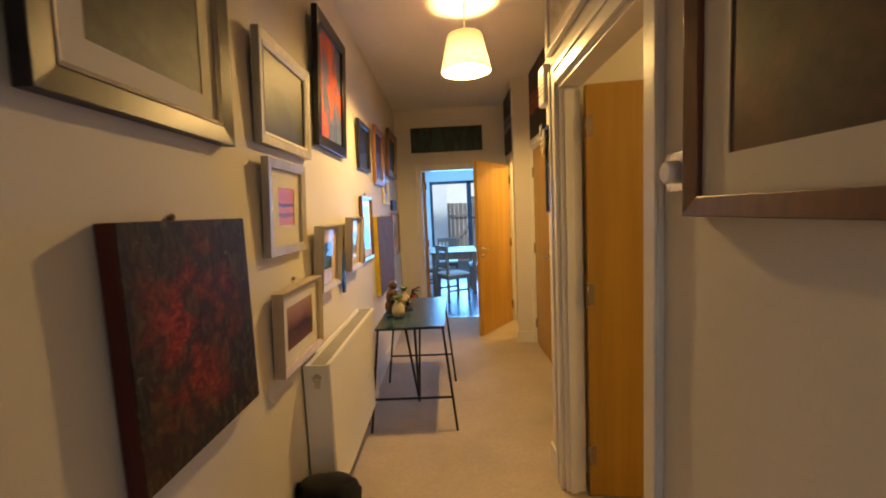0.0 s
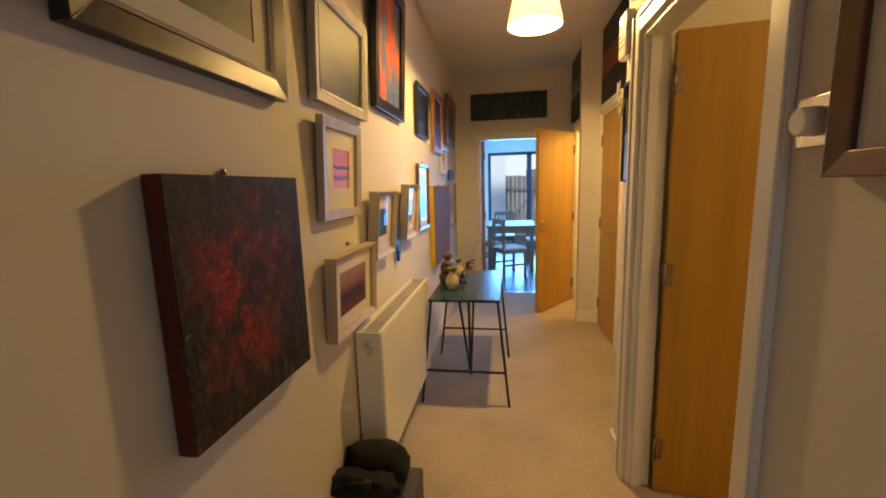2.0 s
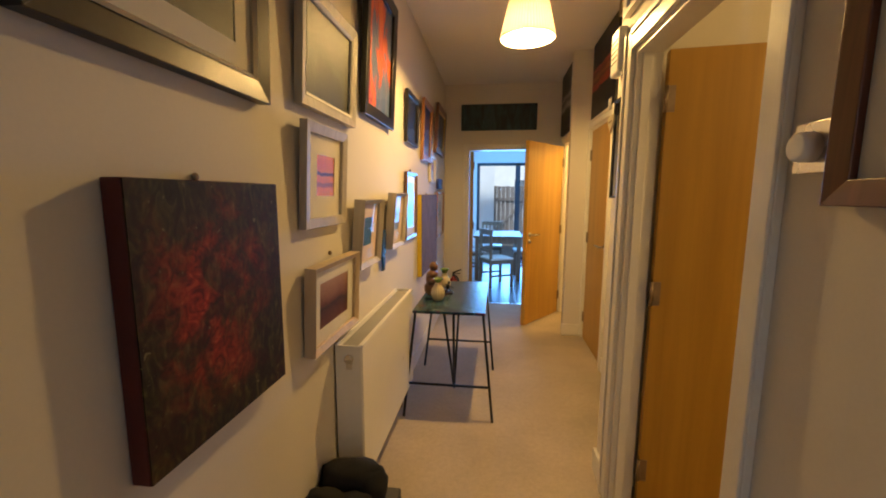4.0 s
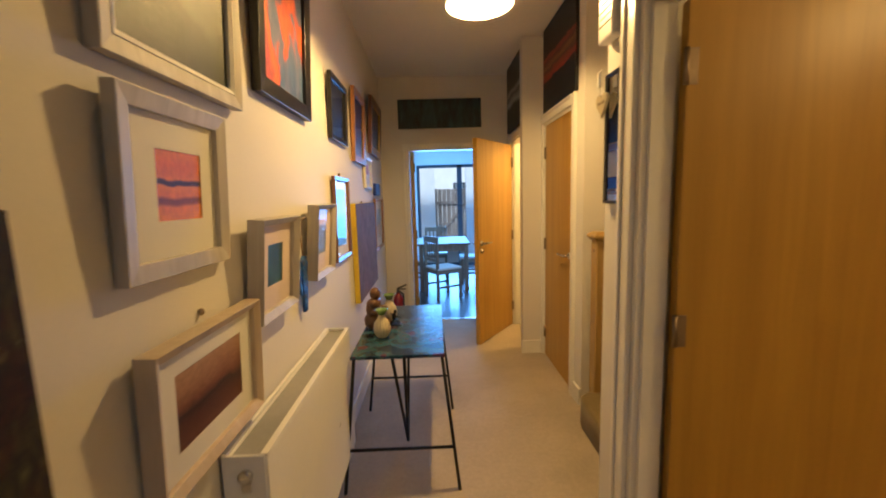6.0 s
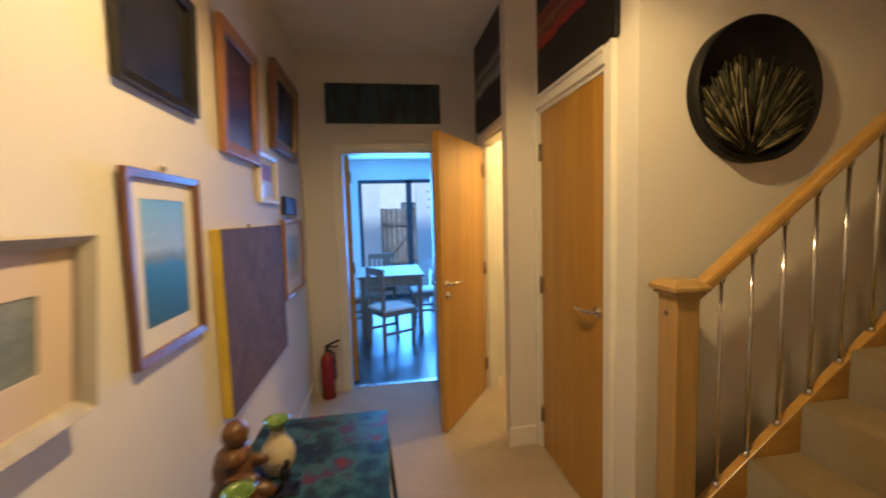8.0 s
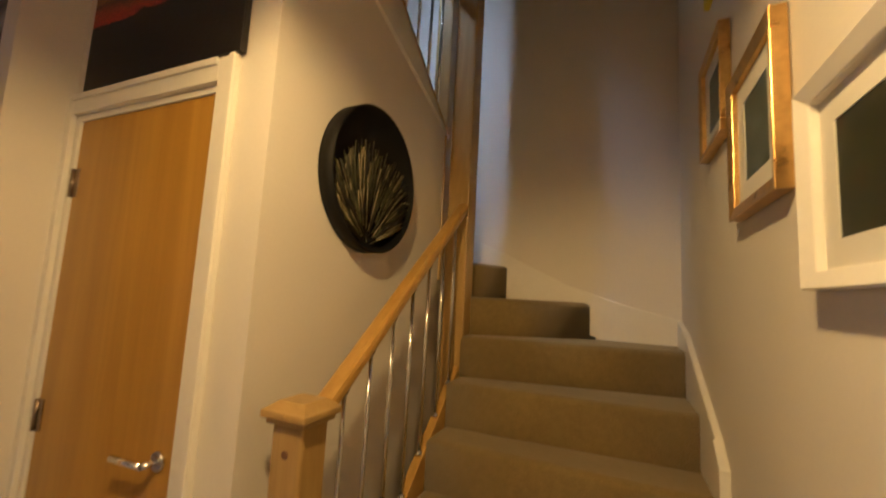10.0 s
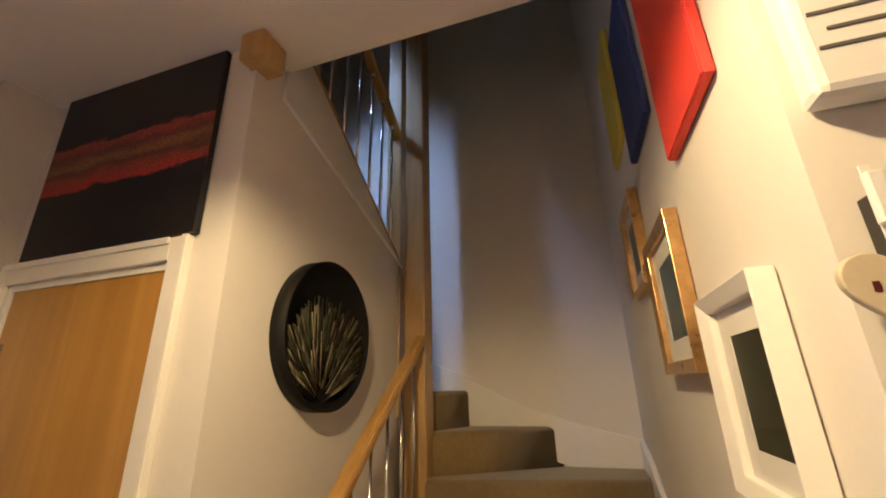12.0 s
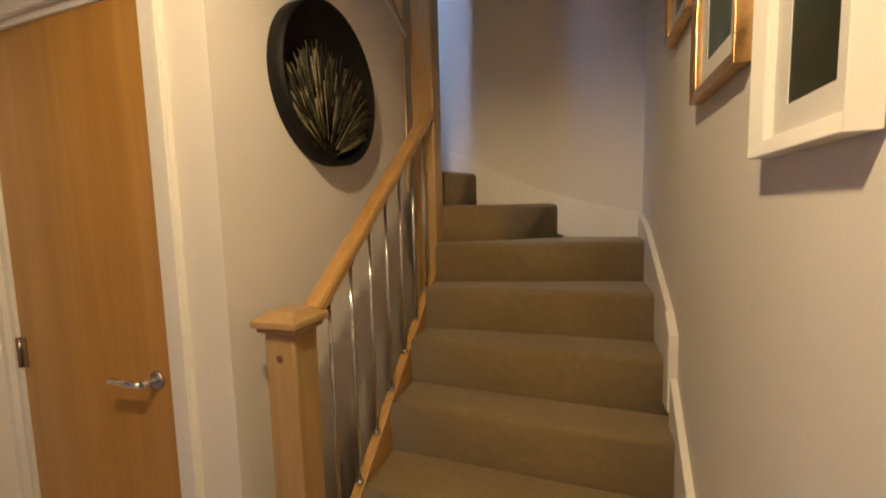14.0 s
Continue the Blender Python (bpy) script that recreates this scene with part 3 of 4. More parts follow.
def newel(parent, x, y, z0, z1, s=0.046, cap=True, label=""):
    bm = boxes([(x - s, x + s, y - s, y + s, z0, z1)], 0.008)
    p = part("newel_post", bm, OAK, parent, label)
    if cap:
        bm = boxes([(x - s - 0.012, x + s + 0.012, y - s - 0.012, y + s + 0.012, z1, z1 + 0.014), (x - s - 0.022, x + s + 0.022, y - s - 0.022, y + s + 0.022, z1 + 0.014, z1 + 0.034)], 0.005)
        k = s + 0.016
        v = [bm.verts.new((x + a * k, y + b * k, z1 + 0.034)) for a, b in ((-1, -1), (1, -1), (1, 1), (-1, 1))]
        w = [bm.verts.new((x + a * k * 0.62, y + b * k * 0.62, z1 + 0.052)) for a, b in ((-1, -1), (1, -1), (1, 1), (-1, 1))]
        bm.faces.new(w)
        for i in range(4):
            bm.faces.new((v[i], v[(i + 1) % 4], w[(i + 1) % 4], w[i]))
        part("cap", bm, OAK, p, "square oak cap")
    return p


n1 = newel(bal, 0, 0, 0, 1.160, label="square oak newel post")
part("plug", rods([((-0.0475, 0, 1.095), (-0.045, 0, 1.095))], 0.010, 14), BROWNWOOD, n1, "dark wooden plug")
newel(bal, 1.085, 0.03, 0.60, 4.3, 0.056, cap=False, label="tall oak newel post at the turn")
x0, x1 = 0.985 - 0.03, 1.93
rail = prism([(x0, rail_z(x0) - 0.028), (x1, rail_z(x1) - 0.028), (x1, rail_z(x1) + 0.028), (x0, rail_z(x0) + 0.028)], -0.029, 0.029, 0.014, "y")
bmesh.ops.translate(rail, verts=rail.verts, vec=(-0.905, 0, 0))
part("handrail", rail, OAKX, bal, "rounded oak handrail")
sb = prism([(0.93, str_z(0.93) - 0.26), (1.93, str_z(1.93) - 0.26), (1.93, str_z(1.93)), (0.93, str_z(0.93))], -0.018, 0.018, 0.003, "y")
bmesh.ops.translate(sb, verts=sb.verts, vec=(-0.905, 0, 0))
part("string", sb, OAKX, bal, "oak stair string")
for i, bx in enumerate((1.068, 1.190, 1.318, 1.448, 1.578, 1.712, 1.845)):
    b = part("baluster", rods([((bx - 0.905, 0, str_z(bx) - 0.01), (bx - 0.905, 0, rail_z(bx) - 0.01))], 0.0075, 10), CHROME, bal, "slim chrome spindle")
    part("ferrule", lathe([(0.014, 0), (0.014, 0.012), (0.009, 0.02)], 12, centre=(bx - 0.905, 0, str_z(bx) - 0.004)), CHROME, b)
    part("ferrule", lathe([(0.009, 0), (0.014, 0.01), (0.014, 0.02)], 12, centre=(bx - 0.905, 0, rail_z(bx) - 0.052)), CHROME, b)

# balustrade of the upper flight
ub = thing("upper_balustrade", "oak and chrome balustrade of the upper flight", "balustrade", pose(1.95, 3.60, 2.3))
uz = lambda x: 2.362 + (1.88 - x) * 0.681
lowz = lambda x: 2.357 + (1.86 - x) * 0.33
sb = prism([(1.97, lowz(1.97)), (0.96, lowz(0.96)), (0.96, uz(0.96)), (1.97, uz(1.97))], 3.577, 3.603, 0.003, "y")
bmesh.ops.translate(sb, verts=sb.verts, vec=(-1.95, -3.60, -2.3))
part("string", sb, GLOSS, ub, "white painted stair string")
for nm, lo, hi, y0, y1, off in (("capping", 0.0, 0.028, 3.575, 3.635, 0.0), ("handrail", 0.0, 0.05, 3.578, 3.632, 0.80)):
    sb = prism([(1.97, uz(1.97) + lo + off), (0.70, uz(0.70) + lo + off), (0.70, uz(0.70) + hi + off), (1.97, uz(1.97) + hi + off)], y0, y1, 0.008, "y")
    bmesh.ops.translate(sb, verts=sb.verts, vec=(-1.95, -3.60, -2.3))
    part(nm, sb, OAKX, ub)
part("newel_post", boxes([(0.0, 0.09, -0.02, 0.07, -0.75, 1.9)], 0.006), OAK, ub)
for k in range(9):
    bx = 1.87 - 0.125 * k
    b = part("baluster", rods([((bx - 1.95, 0.005, uz(bx) - 2.3 + 0.02), (bx - 1.95, 0.005, uz(bx) - 2.3 + 0.81))], 0.0075, 10), CHROME, ub)
    part("ferrule", lathe([(0.014, 0), (0.014, 0.014), (0.009, 0.022)], 12, centre=(bx - 1.95, 0.005, uz(bx) - 2.3 + 0.022)), CHROME, b)
    part("ferrule", lathe([(0.009, 0), (0.014, 0.01), (0.014, 0.022)], 12, centre=(bx - 1.95, 0.005, uz(bx) - 2.3 + 0.775)), CHROME, b)
part("drop_newel", boxes([(-1.175, -1.065, -0.075, 0.012, 0.37, 0.472)], 0.006), OAK, ub, "oak newel foot below the landing")


# ---- pictures ----
def sheet(x0, x1, y0, y1, z):
    """One thin pane that faces +z."""
    bm = bmesh.new()
    bm.faces.new([bm.verts.new(p) for p in ((x0, y0, z), (x1, y0, z), (x1, y1, z), (x0, y1, z))])
    return bm


def ring4(w, h, t, z0, z1, inner=0.0, bevel=0.0):
    """Four mitred bars round a w by h opening centred on x, standing on y = 0; inner drops the inside edge."""
    bm = bmesh.new()
    rings = []
    for k, z in ((0, z0), (0, z1), (t, z1 - inner), (t, z0)):
        rings.append([bm.verts.new(p) for p in ((-w / 2 + k, k, z), (w / 2 - k, k, z), (w / 2 - k, h - k, z), (-w / 2 + k, h - k, z))])
    for a, b in zip(rings, rings[1:] + rings[:1]):
        for i in range(4):
            bm.faces.new((a[i], a[(i + 1) % 4], b[(i + 1) % 4], b[i]))
    bmesh.ops.recalc_face_normals(bm, faces=bm.faces)
    if bevel:
        bmesh.ops.bevel(bm, geom=[e for e in bm.edges if e.calc_length() > 0.06], offset=bevel, segments=2, profile=0.5, affect="EDGES")
    return bm


def picture(label, place, w, h, rim, rim_t, depth, art, mount=None, border=(0, 0, 0, 0), glass=True, slip=None, inner=0.006, group="pictures on the hallway wall", name="framed_picture"):
    """place: pose from on_wall at the picture's lower middle. border: mount's left, right, bottom, top inside the rim."""
    e = thing(name, label, "picture", place, group)
    part("frame", ring4(w, h, rim_t, 0.0, depth, inner, 0.002), rim, e)
    iw, ih = w - 2 * rim_t, h - 2 * rim_t
    z = max(0.004, depth - inner - 0.012)
    part("backing", boxes([(-iw / 2, iw / 2, rim_t, h - rim_t, 0.001, z - 0.004)]), MOUNT, e)
    if slip:
        s = ring4(w - 2 * rim_t, h - 2 * rim_t, 0.012, z - 0.003, depth - inner + 0.002, 0.006)
        bmesh.ops.translate(s, verts=s.verts, vec=(0, rim_t, 0))
        part("slip", s, slip, e)
    l, r, b, t = border
    if mount:
        part("mount", boxes([(-iw / 2, -iw / 2 + l, rim_t, h - rim_t, z - 0.003, z), (iw / 2 - r, iw / 2, rim_t, h - rim_t, z - 0.003, z),
                             (-iw / 2 + l, iw / 2 - r, rim_t, rim_t + b, z - 0.003, z), (-iw / 2 + l, iw / 2 - r, h - rim_t - t, h - rim_t, z - 0.003, z)]), mount, e)
    part("artwork", boxes([(-iw / 2 + l, iw / 2 - r, rim_t + b, h - rim_t - t, z - 0.004, z - 0.002)]), art, e)
    if glass:
        g = part("glass", sheet(-iw / 2, iw / 2, rim_t, h - rim_t, z + 0.003), GLASS, e)
        g.visible_shadow = False
    return e


def canvas(label, place, w, h, depth, art, edge, group="pictures on the hallway wall"):
    e = thing("canvas_painting", label, "painting", place, group)
    part("stretcher", boxes([(-w / 2, w / 2, 0, h, 0.0, depth - 0.003)], 0.003), edge, e)
    part("painted_face", boxes([(-w / 2 + 0.001, w / 2 - 0.001, 0.001, h - 0.001, depth - 0.003, depth)], 0.001), art, e)
    return e


def left(y0, y1, z0, lean=0.0, off=0.003):
    return on_wall((LX + off, (y0 + y1) / 2, z0), (0, 1, 0), lean=lean)


def rightw(x, y0, y1, z0, lean=0.0):
    return on_wall((x - 0.003, (y0 + y1) / 2, z0), (0, -1, 0), lean=lean)


A_OLIVE = art_noise("olive_study", [(0.3, (0.03, 0.03, 0.02)), (0.5, (0.10, 0.09, 0.05)), (0.7, (0.16, 0.15, 0.10))], 3, 1.5)
A_POPPY = art_flowers("red_flowers")
A_MIST = art_bands("misty_wood", [(0.0, (0.02, 0.025, 0.02)), (0.35, (0.05, 0.06, 0.05)), (0.7, (0.22, 0.22, 0.18)), (1.0, (0.32, 0.31, 0.25))], 0.5, scale=3)
A_RED = art_noise("blue_and_red_shapes", [(0.40, (0.10, 0.17, 0.36)), (0.48, (0.20, 0.20, 0.36)), (0.5, (0.75, 0.10, 0.03)), (0.58, (0.90, 0.20, 0.02)), (0.66, (0.55, 0.05, 0.10))], 5, 0.6, (1, 0.45, 1))
A_ORANGE = art_bands("orange_sunset", [(0.0, (0.80, 0.27, 0.004)), (0.17, (0.82, 0.24, 0.004)), (0.22, (0.30, 0.09, 0.01)), (0.28, (0.24, 0.07, 0.012)), (0.33, (0.80, 0.22, 0.004)), (0.47, (0.80, 0.25, 0.006)), (0.50, (0.05, 0.03, 0.02)), (0.555, (0.07, 0.03, 0.02)), (0.58, (0.78, 0.22, 0.003)), (0.78, (0.74, 0.17, 0.002)), (1.0, (0.82, 0.24, 0.006))], 0.22, scale=1.6, stretch=(1, 0.5, 1))
A_LAND = art_bands("brown_moor", [(0.0, (0.16, 0.05, 0.025)), (0.30, (0.10, 0.03, 0.02)), (0.42, (0.045, 0.022, 0.018)), (0.52, (0.22, 0.08, 0.045)), (0.75, (0.42, 0.22, 0.12)), (1.0, (0.50, 0.30, 0.17))], 0.35, scale=2)
A_DARK = art_noise("dark_abstract", [(0.3, (0.008, 0.008, 0.008)), (0.6, (0.025, 0.022, 0.02)), (0.75, (0.06, 0.03, 0.02))], 4, 1.0)
A_BROWN = art_bands("brown_interior", [(0.0, (0.20, 0.20, 0.25)), (0.25, (0.06, 0.025, 0.015)), (0.6, (0.12, 0.04, 0.02)), (1.0, (0.07, 0.03, 0.015))], 0.4)
A_SEA = art_noise("teal_sea", [(0.3, (0.02, 0.06, 0.08)), (0.5, (0.04, 0.12, 0.16)), (0.65, (0.08, 0.20, 0.22)), (0.8, (0.35, 0.40, 0.32))], 7, 1.4)
A_SEA2 = art_noise("grey_sea", [(0.3, (0.16, 0.20, 0.22)), (0.5, (0.28, 0.32, 0.33)), (0.7, (0.45, 0.45, 0.42))], 9, 1.6)
A_BEACH = art_bands("beach_view", [(0.0, (0.04, 0.12, 0.16)), (0.45, (0.06, 0.22, 0.27)), (0.52, (0.20, 0.24, 0.10)), (0.60, (0.42, 0.52, 0.42)), (1.0, (0.22, 0.46, 0.55))], 0.14, scale=2.5)
A_MAUVE = art_noise("mauve_field", [(0.3, (0.10, 0.062, 0.052)), (0.55, (0.155, 0.098, 0.082)), (0.75, (0.20, 0.12, 0.10))], 8, 1.0, rough=0.85, bump=0.5)
A_PINK = art_bands("pink_print", [(0.0, (0.75, 0.72, 0.72)), (0.45, (0.72, 0.70, 0.72)), (0.5, (0.40, 0.12, 0.22)), (1.0, (0.36, 0.12, 0.24))], 0.05)
A_SHIP = art_bands("harbour_print", [(0.0, (0.62, 0.58, 0.48)), (0.4, (0.50, 0.48, 0.40)), (0.5, (0.30, 0.42, 0.50)), (1.0, (0.55, 0.62, 0.62))], 0.3)
A_NIGHT = art_noise("night_forest", [(0.35, (0.006, 0.012, 0.016)), (0.5, (0.012, 0.035, 0.045)), (0.65, (0.03, 0.075, 0.085)), (0.8, (0.05, 0.12, 0.11))], 6, 0.8, (2.4, 0.6, 1))
A_BAND = art_bands("black_with_red_band", [(0.0, (0.008, 0.007, 0.009)), (0.355, (0.009, 0.008, 0.010)), (0.37, (0.55, 0.03, 0.014)), (0.43, (0.40, 0.06, 0.02)), (0.47, (0.13, 0.04, 0.02)), (0.52, (0.34, 0.14, 0.04)), (0.57, (0.16, 0.03, 0.025)), (0.63, (0.42, 0.05, 0.03)), (0.645, (0.009, 0.008, 0.010)), (1.0, (0.008, 0.007, 0.009))], 0.13, scale=9, grain=0.7, stretch=(0.7, 1.6, 1), bump=0.7)
A_WAVE = art_bands("black_with_grey_wave", [(0.0, (0.012, 0.012, 0.014)), (0.34, (0.014, 0.013, 0.014)), (0.40, (0.42, 0.42, 0.42)), (0.50, (0.07, 0.07, 0.075)), (0.56, (0.34, 0.33, 0.33)), (0.62, (0.03, 0.025, 0.022)), (1.0, (0.035, 0.025, 0.02))], 0.2, scale=3)
A_ROSES = art_noise("dark_roses", [(0.35, (0.025, 0.016, 0.012)), (0.5, (0.06, 0.03, 0.02)), (0.62, (0.12, 0.04, 0.03)), (0.75, (0.16, 0.05, 0.04))], 5, 0.8)
A_FOREST = art_noise("dark_forest", [(0.35, (0.012, 0.013, 0.010)), (0.55, (0.035, 0.04, 0.018)), (0.70, (0.09, 0.022, 0.012))], 8, 0.8)
A_PALE = art_noise("pale_sketch", [(0.35, (0.55, 0.50, 0.40)), (0.6, (0.70, 0.66, 0.56))], 6, 1.2)
A_STUDY = art_noise("grey_blue_study", [(0.35, (0.05, 0.07, 0.06)), (0.6, (0.14, 0.17, 0.15))], 6, 1.0)

picture("large picture in a black frame with a silver edge", left(0.93, 1.52, 1.668, 2), 0.59, 0.62, BLACKFRAME, 0.05, 0.035, A_OLIVE, MOUNT, (0.07,) * 4, slip=SILVER)
canvas("dark flower painting with a red centre", left(1.04, 1.513, 0.895), 0.473, 0.558, 0.042, A_POPPY, REDEDGE)
picture("misty landscape in a limed wood frame", left(1.715, 2.215, 1.716, 3), 0.50, 0.392, GREYWOOD, 0.035, 0.03, A_MIST, slip=WHITEFRAME)
picture("red and blue abstract in a black frame", left(2.357, 2.90, 1.81, 3), 0.543, 0.68, BLACKFRAME, 0.06, 0.03, A_RED)
picture("small orange sunset in a grey wooden frame", left(1.712, 2.072, 1.308, 3), 0.36, 0.36, GREYWOOD, 0.036, 0.028, A_ORANGE, MOUNT, (0.077, 0.055, 0.076, 0.066))
picture("brown moorland in a deep pale wooden frame", left(1.71, 2.152, 0.86, 2.5), 0.442, 0.317, PALEWOOD, 0.022, 0.045, A_LAND, MOUNT, (0.06, 0.06, 0.052, 0.05), inner=0.012)
picture("teal sea study in a deep grey box frame", left(2.18, 2.50, 1.085, 5), 0.32, 0.32, GREYWOOD, 0.022, 0.052, A_SEA, PINKMOUNT, (0.075, 0.075, 0.075, 0.065), inner=0.018)
picture("grey sea study in a deep grey box frame", left(2.75, 3.075, 1.105, 5), 0.325, 0.333, GREYWOOD, 0.022, 0.052, A_SEA2, PINKMOUNT, (0.075, 0.075, 0.08, 0.075), inner=0.018)
picture("beach watercolour in a brown frame", left(3.272, 3.65, 1.097, 1), 0.378, 0.49, BROWNWOOD, 0.022, 0.022, A_BEACH, MOUNT, (0.05, 0.05, 0.06, 0.05))
canvas("mauve canvas with bright yellow edges", left(3.77, 4.645, 0.725), 0.875, 0.70, 0.04, A_MAUVE, YELLOWEDGE)
picture("dark abstract in a black frame", left(3.295, 3.71, 1.795, 2), 0.415, 0.36, BLACKFRAME, 0.03, 0.025, A_DARK)
picture("brown picture in a honey wood frame", left(3.92, 4.37, 1.725, 2), 0.45, 0.515, HONEYWOOD, 0.05, 0.028, A_BROWN)
picture("dark picture in a worn brown frame", left(4.65, 5.32, 1.86, 3), 0.64, 0.50, BROWNWOOD, 0.06, 0.035, A_DARK, slip=GILT)
picture("small pink print in a white frame", left(4.385, 4.735, 1.545), 0.35, 0.26, WHITEFRAME, 0.022, 0.022, A_PINK, MOUNT, (0.06, 0.06, 0.02, 0.03))
picture("harbour print in a brown frame", left(4.80, 5.36, 0.955, 1), 0.56, 0.50, HONEYWOOD, 0.025, 0.022, A_SHIP, MOUNT, (0.09, 0.09, 0.08, 0.08))
single("wall_plaque", boxes([(-0.16, 0.16, 0.0, 0.115, 0, 0.03)], 0.008), BLUECANVAS, "small dark blue plaque on the wall", "plaque", left(4.84, 5.20, 1.485))
canvas("long dark teal forest painting over the doorway", on_wall((-0.04, END - 0.003, 2.216), (1, 0, 0)), 0.925, 0.314, 0.025, A_NIGHT, BLACKPAINT)
canvas("black painting with a rough red band", rightw(CX, 3.70, 4.466, 2.115), 0.766, 0.652, 0.022, A_BAND, BLACKPAINT)
canvas("black painting with a grey wave", rightw(FX, 4.70, 5.475, 2.108), 0.775, 0.66, 0.03, A_WAVE, BLACKPAINT)
picture("dark roses in a mahogany frame", rightw(RX, 0.36, 1.162, 1.411), 0.802, 0.66, MAHOGANY, 0.04, 0.035, A_ROSES, MOUNT, (0.075,) * 4)
picture("pale drawing in a cream frame over the door", rightw(RX, 1.62, 2.36, 2.17), 0.74, 0.44, WHITEFRAME, 0.03, 0.025, A_PALE, MOUNT, (0.05,) * 4)


def stairw(x0, x1, z0, lean=0.0):
    return on_wall(((x0 + x1) / 2, STW + 0.003, z0), (-1, 0, 0), lean=lean)


G2 = "pictures along the stairs"
picture("dark flower study in a deep white frame", stairw(0.605, 0.862, 1.518, 0), 0.257, 0.302, WHITEFRAME, 0.026, 0.034, A_FOREST, MOUNT, (0.042,) * 4, inner=0.012, group=G2)
picture("small study in a gilt frame", stairw(0.96, 1.285, 1.70, 0), 0.325, 0.352, GILT, 0.03, 0.03, A_STUDY, MOUNT, (0.05,) * 4, group=G2)
picture("little study in a dark gilt frame", stairw(1.35, 1.655, 1.97, 0), 0.305, 0.322, GILT, 0.025, 0.03, A_STUDY, MOUNT, (0.045,) * 4, group=G2)
for colour, x, z, nm in ((REDCANVAS, 0.738, 2.12, "bright red"), (BLUECANVAS, 1.119, 2.325, "deep blue"), (YELLOWCANVAS, 1.465, 2.49, "lemon yellow")):
    e = thing("colour_canvas", nm + " plain canvas on the stair wall", "painting", on_wall((x, STW + 0.003, z), (-1, 0, 0)), "coloured canvases on the stairs")
    part("stretcher", boxes([(-0.135, 0.135, 0, 0.46, 0, 0.016)], 0.002), colour, e)
    part("stitched_face", boxes([(-0.132, 0.132, 0.003, 0.457, 0.016, 0.019)], 0.001), colour, e)

# the round relief on the stair wall
TRAYBLACK = surface("matt_black_tray", (0.006, 0.006, 0.006), 0.6, 10, 0.2, 80, 0.1, ior=1.3)
disc = thing("round_wall_relief", "black round tray with a fan of pale reeds", "wall art", on_wall((1.278, STL - 0.003, 1.872), (1, 0, 0)))
part("tray", lathe([(0.260, 0.0), (0.260, 0.055), (0.252, 0.055), (0.250, 0.012), (0.001, 0.010)], 64), TRAYBLACK, disc)
REED = surface("dry_reed", (0.30, 0.25, 0.13), 0.45, 30, 0.35, 120, 0.2)
REEDGREEN = surface("green_reed", (0.06, 0.062, 0.022), 0.5, 30, 0.35, 120, 0.2)
REEDDARK = surface("dark_reed", (0.018, 0.016, 0.009), 0.55, 30, 0.35, 120, 0.2)
rnd = random.Random(4)
for k in range(290):
    # tiers of short stalks that overlap like the ribs of a shell, gathered at the foot of the tray
    a = radians(-70 + 140 * (k + rnd.random()) / 290)
    lim = (0.40 - 0.085 * (abs(a) / radians(70)) ** 2) * 0.93
    r1 = lim * (0.45 + 0.55 * rnd.random() ** 0.6)
    r0 = max(0.012, r1 - 0.10 - 0.07 * rnd.random())
    o = Vector((0.0, -0.232, 0))
    p0 = o + Vector((math.sin(a) * r0, math.cos(a) * r0, 0.016 + 0.010 * rnd.random()))
    p1 = o + Vector((math.sin(a * 1.04) * r1, math.cos(a) * r1, 0.028 + 0.020 * rnd.random()))
    for q in (p0, p1):
        d = Vector((q.x, q.y, 0))
        if d.length > 0.243:
            q.xy = (d.normalized() * 0.243).xy
    part("reed", rods([(p0, p1)], 0.0017, 5), (REED, REEDGREEN, REEDDARK, REEDGREEN, REEDDARK)[rnd.randrange(5)], disc)

# ---- hallway things ----
shade = thing("pendant_lamp", "pleated cream pendant lampshade, lit", "lamp", pose(0.11, 3.02, 2.345))
part("shade", lathe([(0.158, 0.0), (0.108, 0.225)], 432, 54, 0.035, caps=False), SHADE, shade, "pleated fabric shade")
part("rim_wire", lathe([(0.160, -0.003), (0.162, 0.0), (0.160, 0.003), (0.157, 0.0), (0.160, -0.003)], 48, caps=False), WHITEPLASTIC, shade)
part("bulb", blob([(0, 0, 0.075, 0.028, 0.028, 0.036)]), BULB, shade)
part("holder", rods([((0, 0, 0.13), (0, 0, 0.23))], 0.018, 14), WHITEPLASTIC, shade)
part("cord", rods([((0, 0, 0.22), (0, 0, 0.44))], 0.004, 8), WHITEPLASTIC, shade)
part("ceiling_rose", lathe([(0.02, 0.425), (0.048, 0.44), (0.05, 0.455)], 24), WHITEPLASTIC, shade)

rad = thing("radiator", "white double panel radiator under the pictures", "radiator", pose(-0.66, 2.50, 0))
RY0, RY1 = -0.535, 0.475
part("front_panel", boxes([(0.062, 0.076, RY0, RY1, 0.19, 0.803)], 0.005), RADWHITE, rad)
part("rear_panel", boxes([(-0.035, -0.025, RY0, RY1, 0.19, 0.803)], 0.004), RADWHITE, rad)
part("side_cover", boxes([(-0.04, 0.070, RY0 - 0.004, RY0 + 0.004, 0.195, 0.811)], 0.002), RADWHITE, rad)
part("side_cover", boxes([(-0.04, 0.070, RY1 - 0.004, RY1 + 0.004, 0.195, 0.811)], 0.002), RADWHITE, rad)
part("top_rim", boxes([(-0.042, -0.028, RY0, RY1, 0.805, 0.815), (0.058, 0.078, RY0, RY1, 0.805, 0.815)], 0.003), RADWHITE, rad)
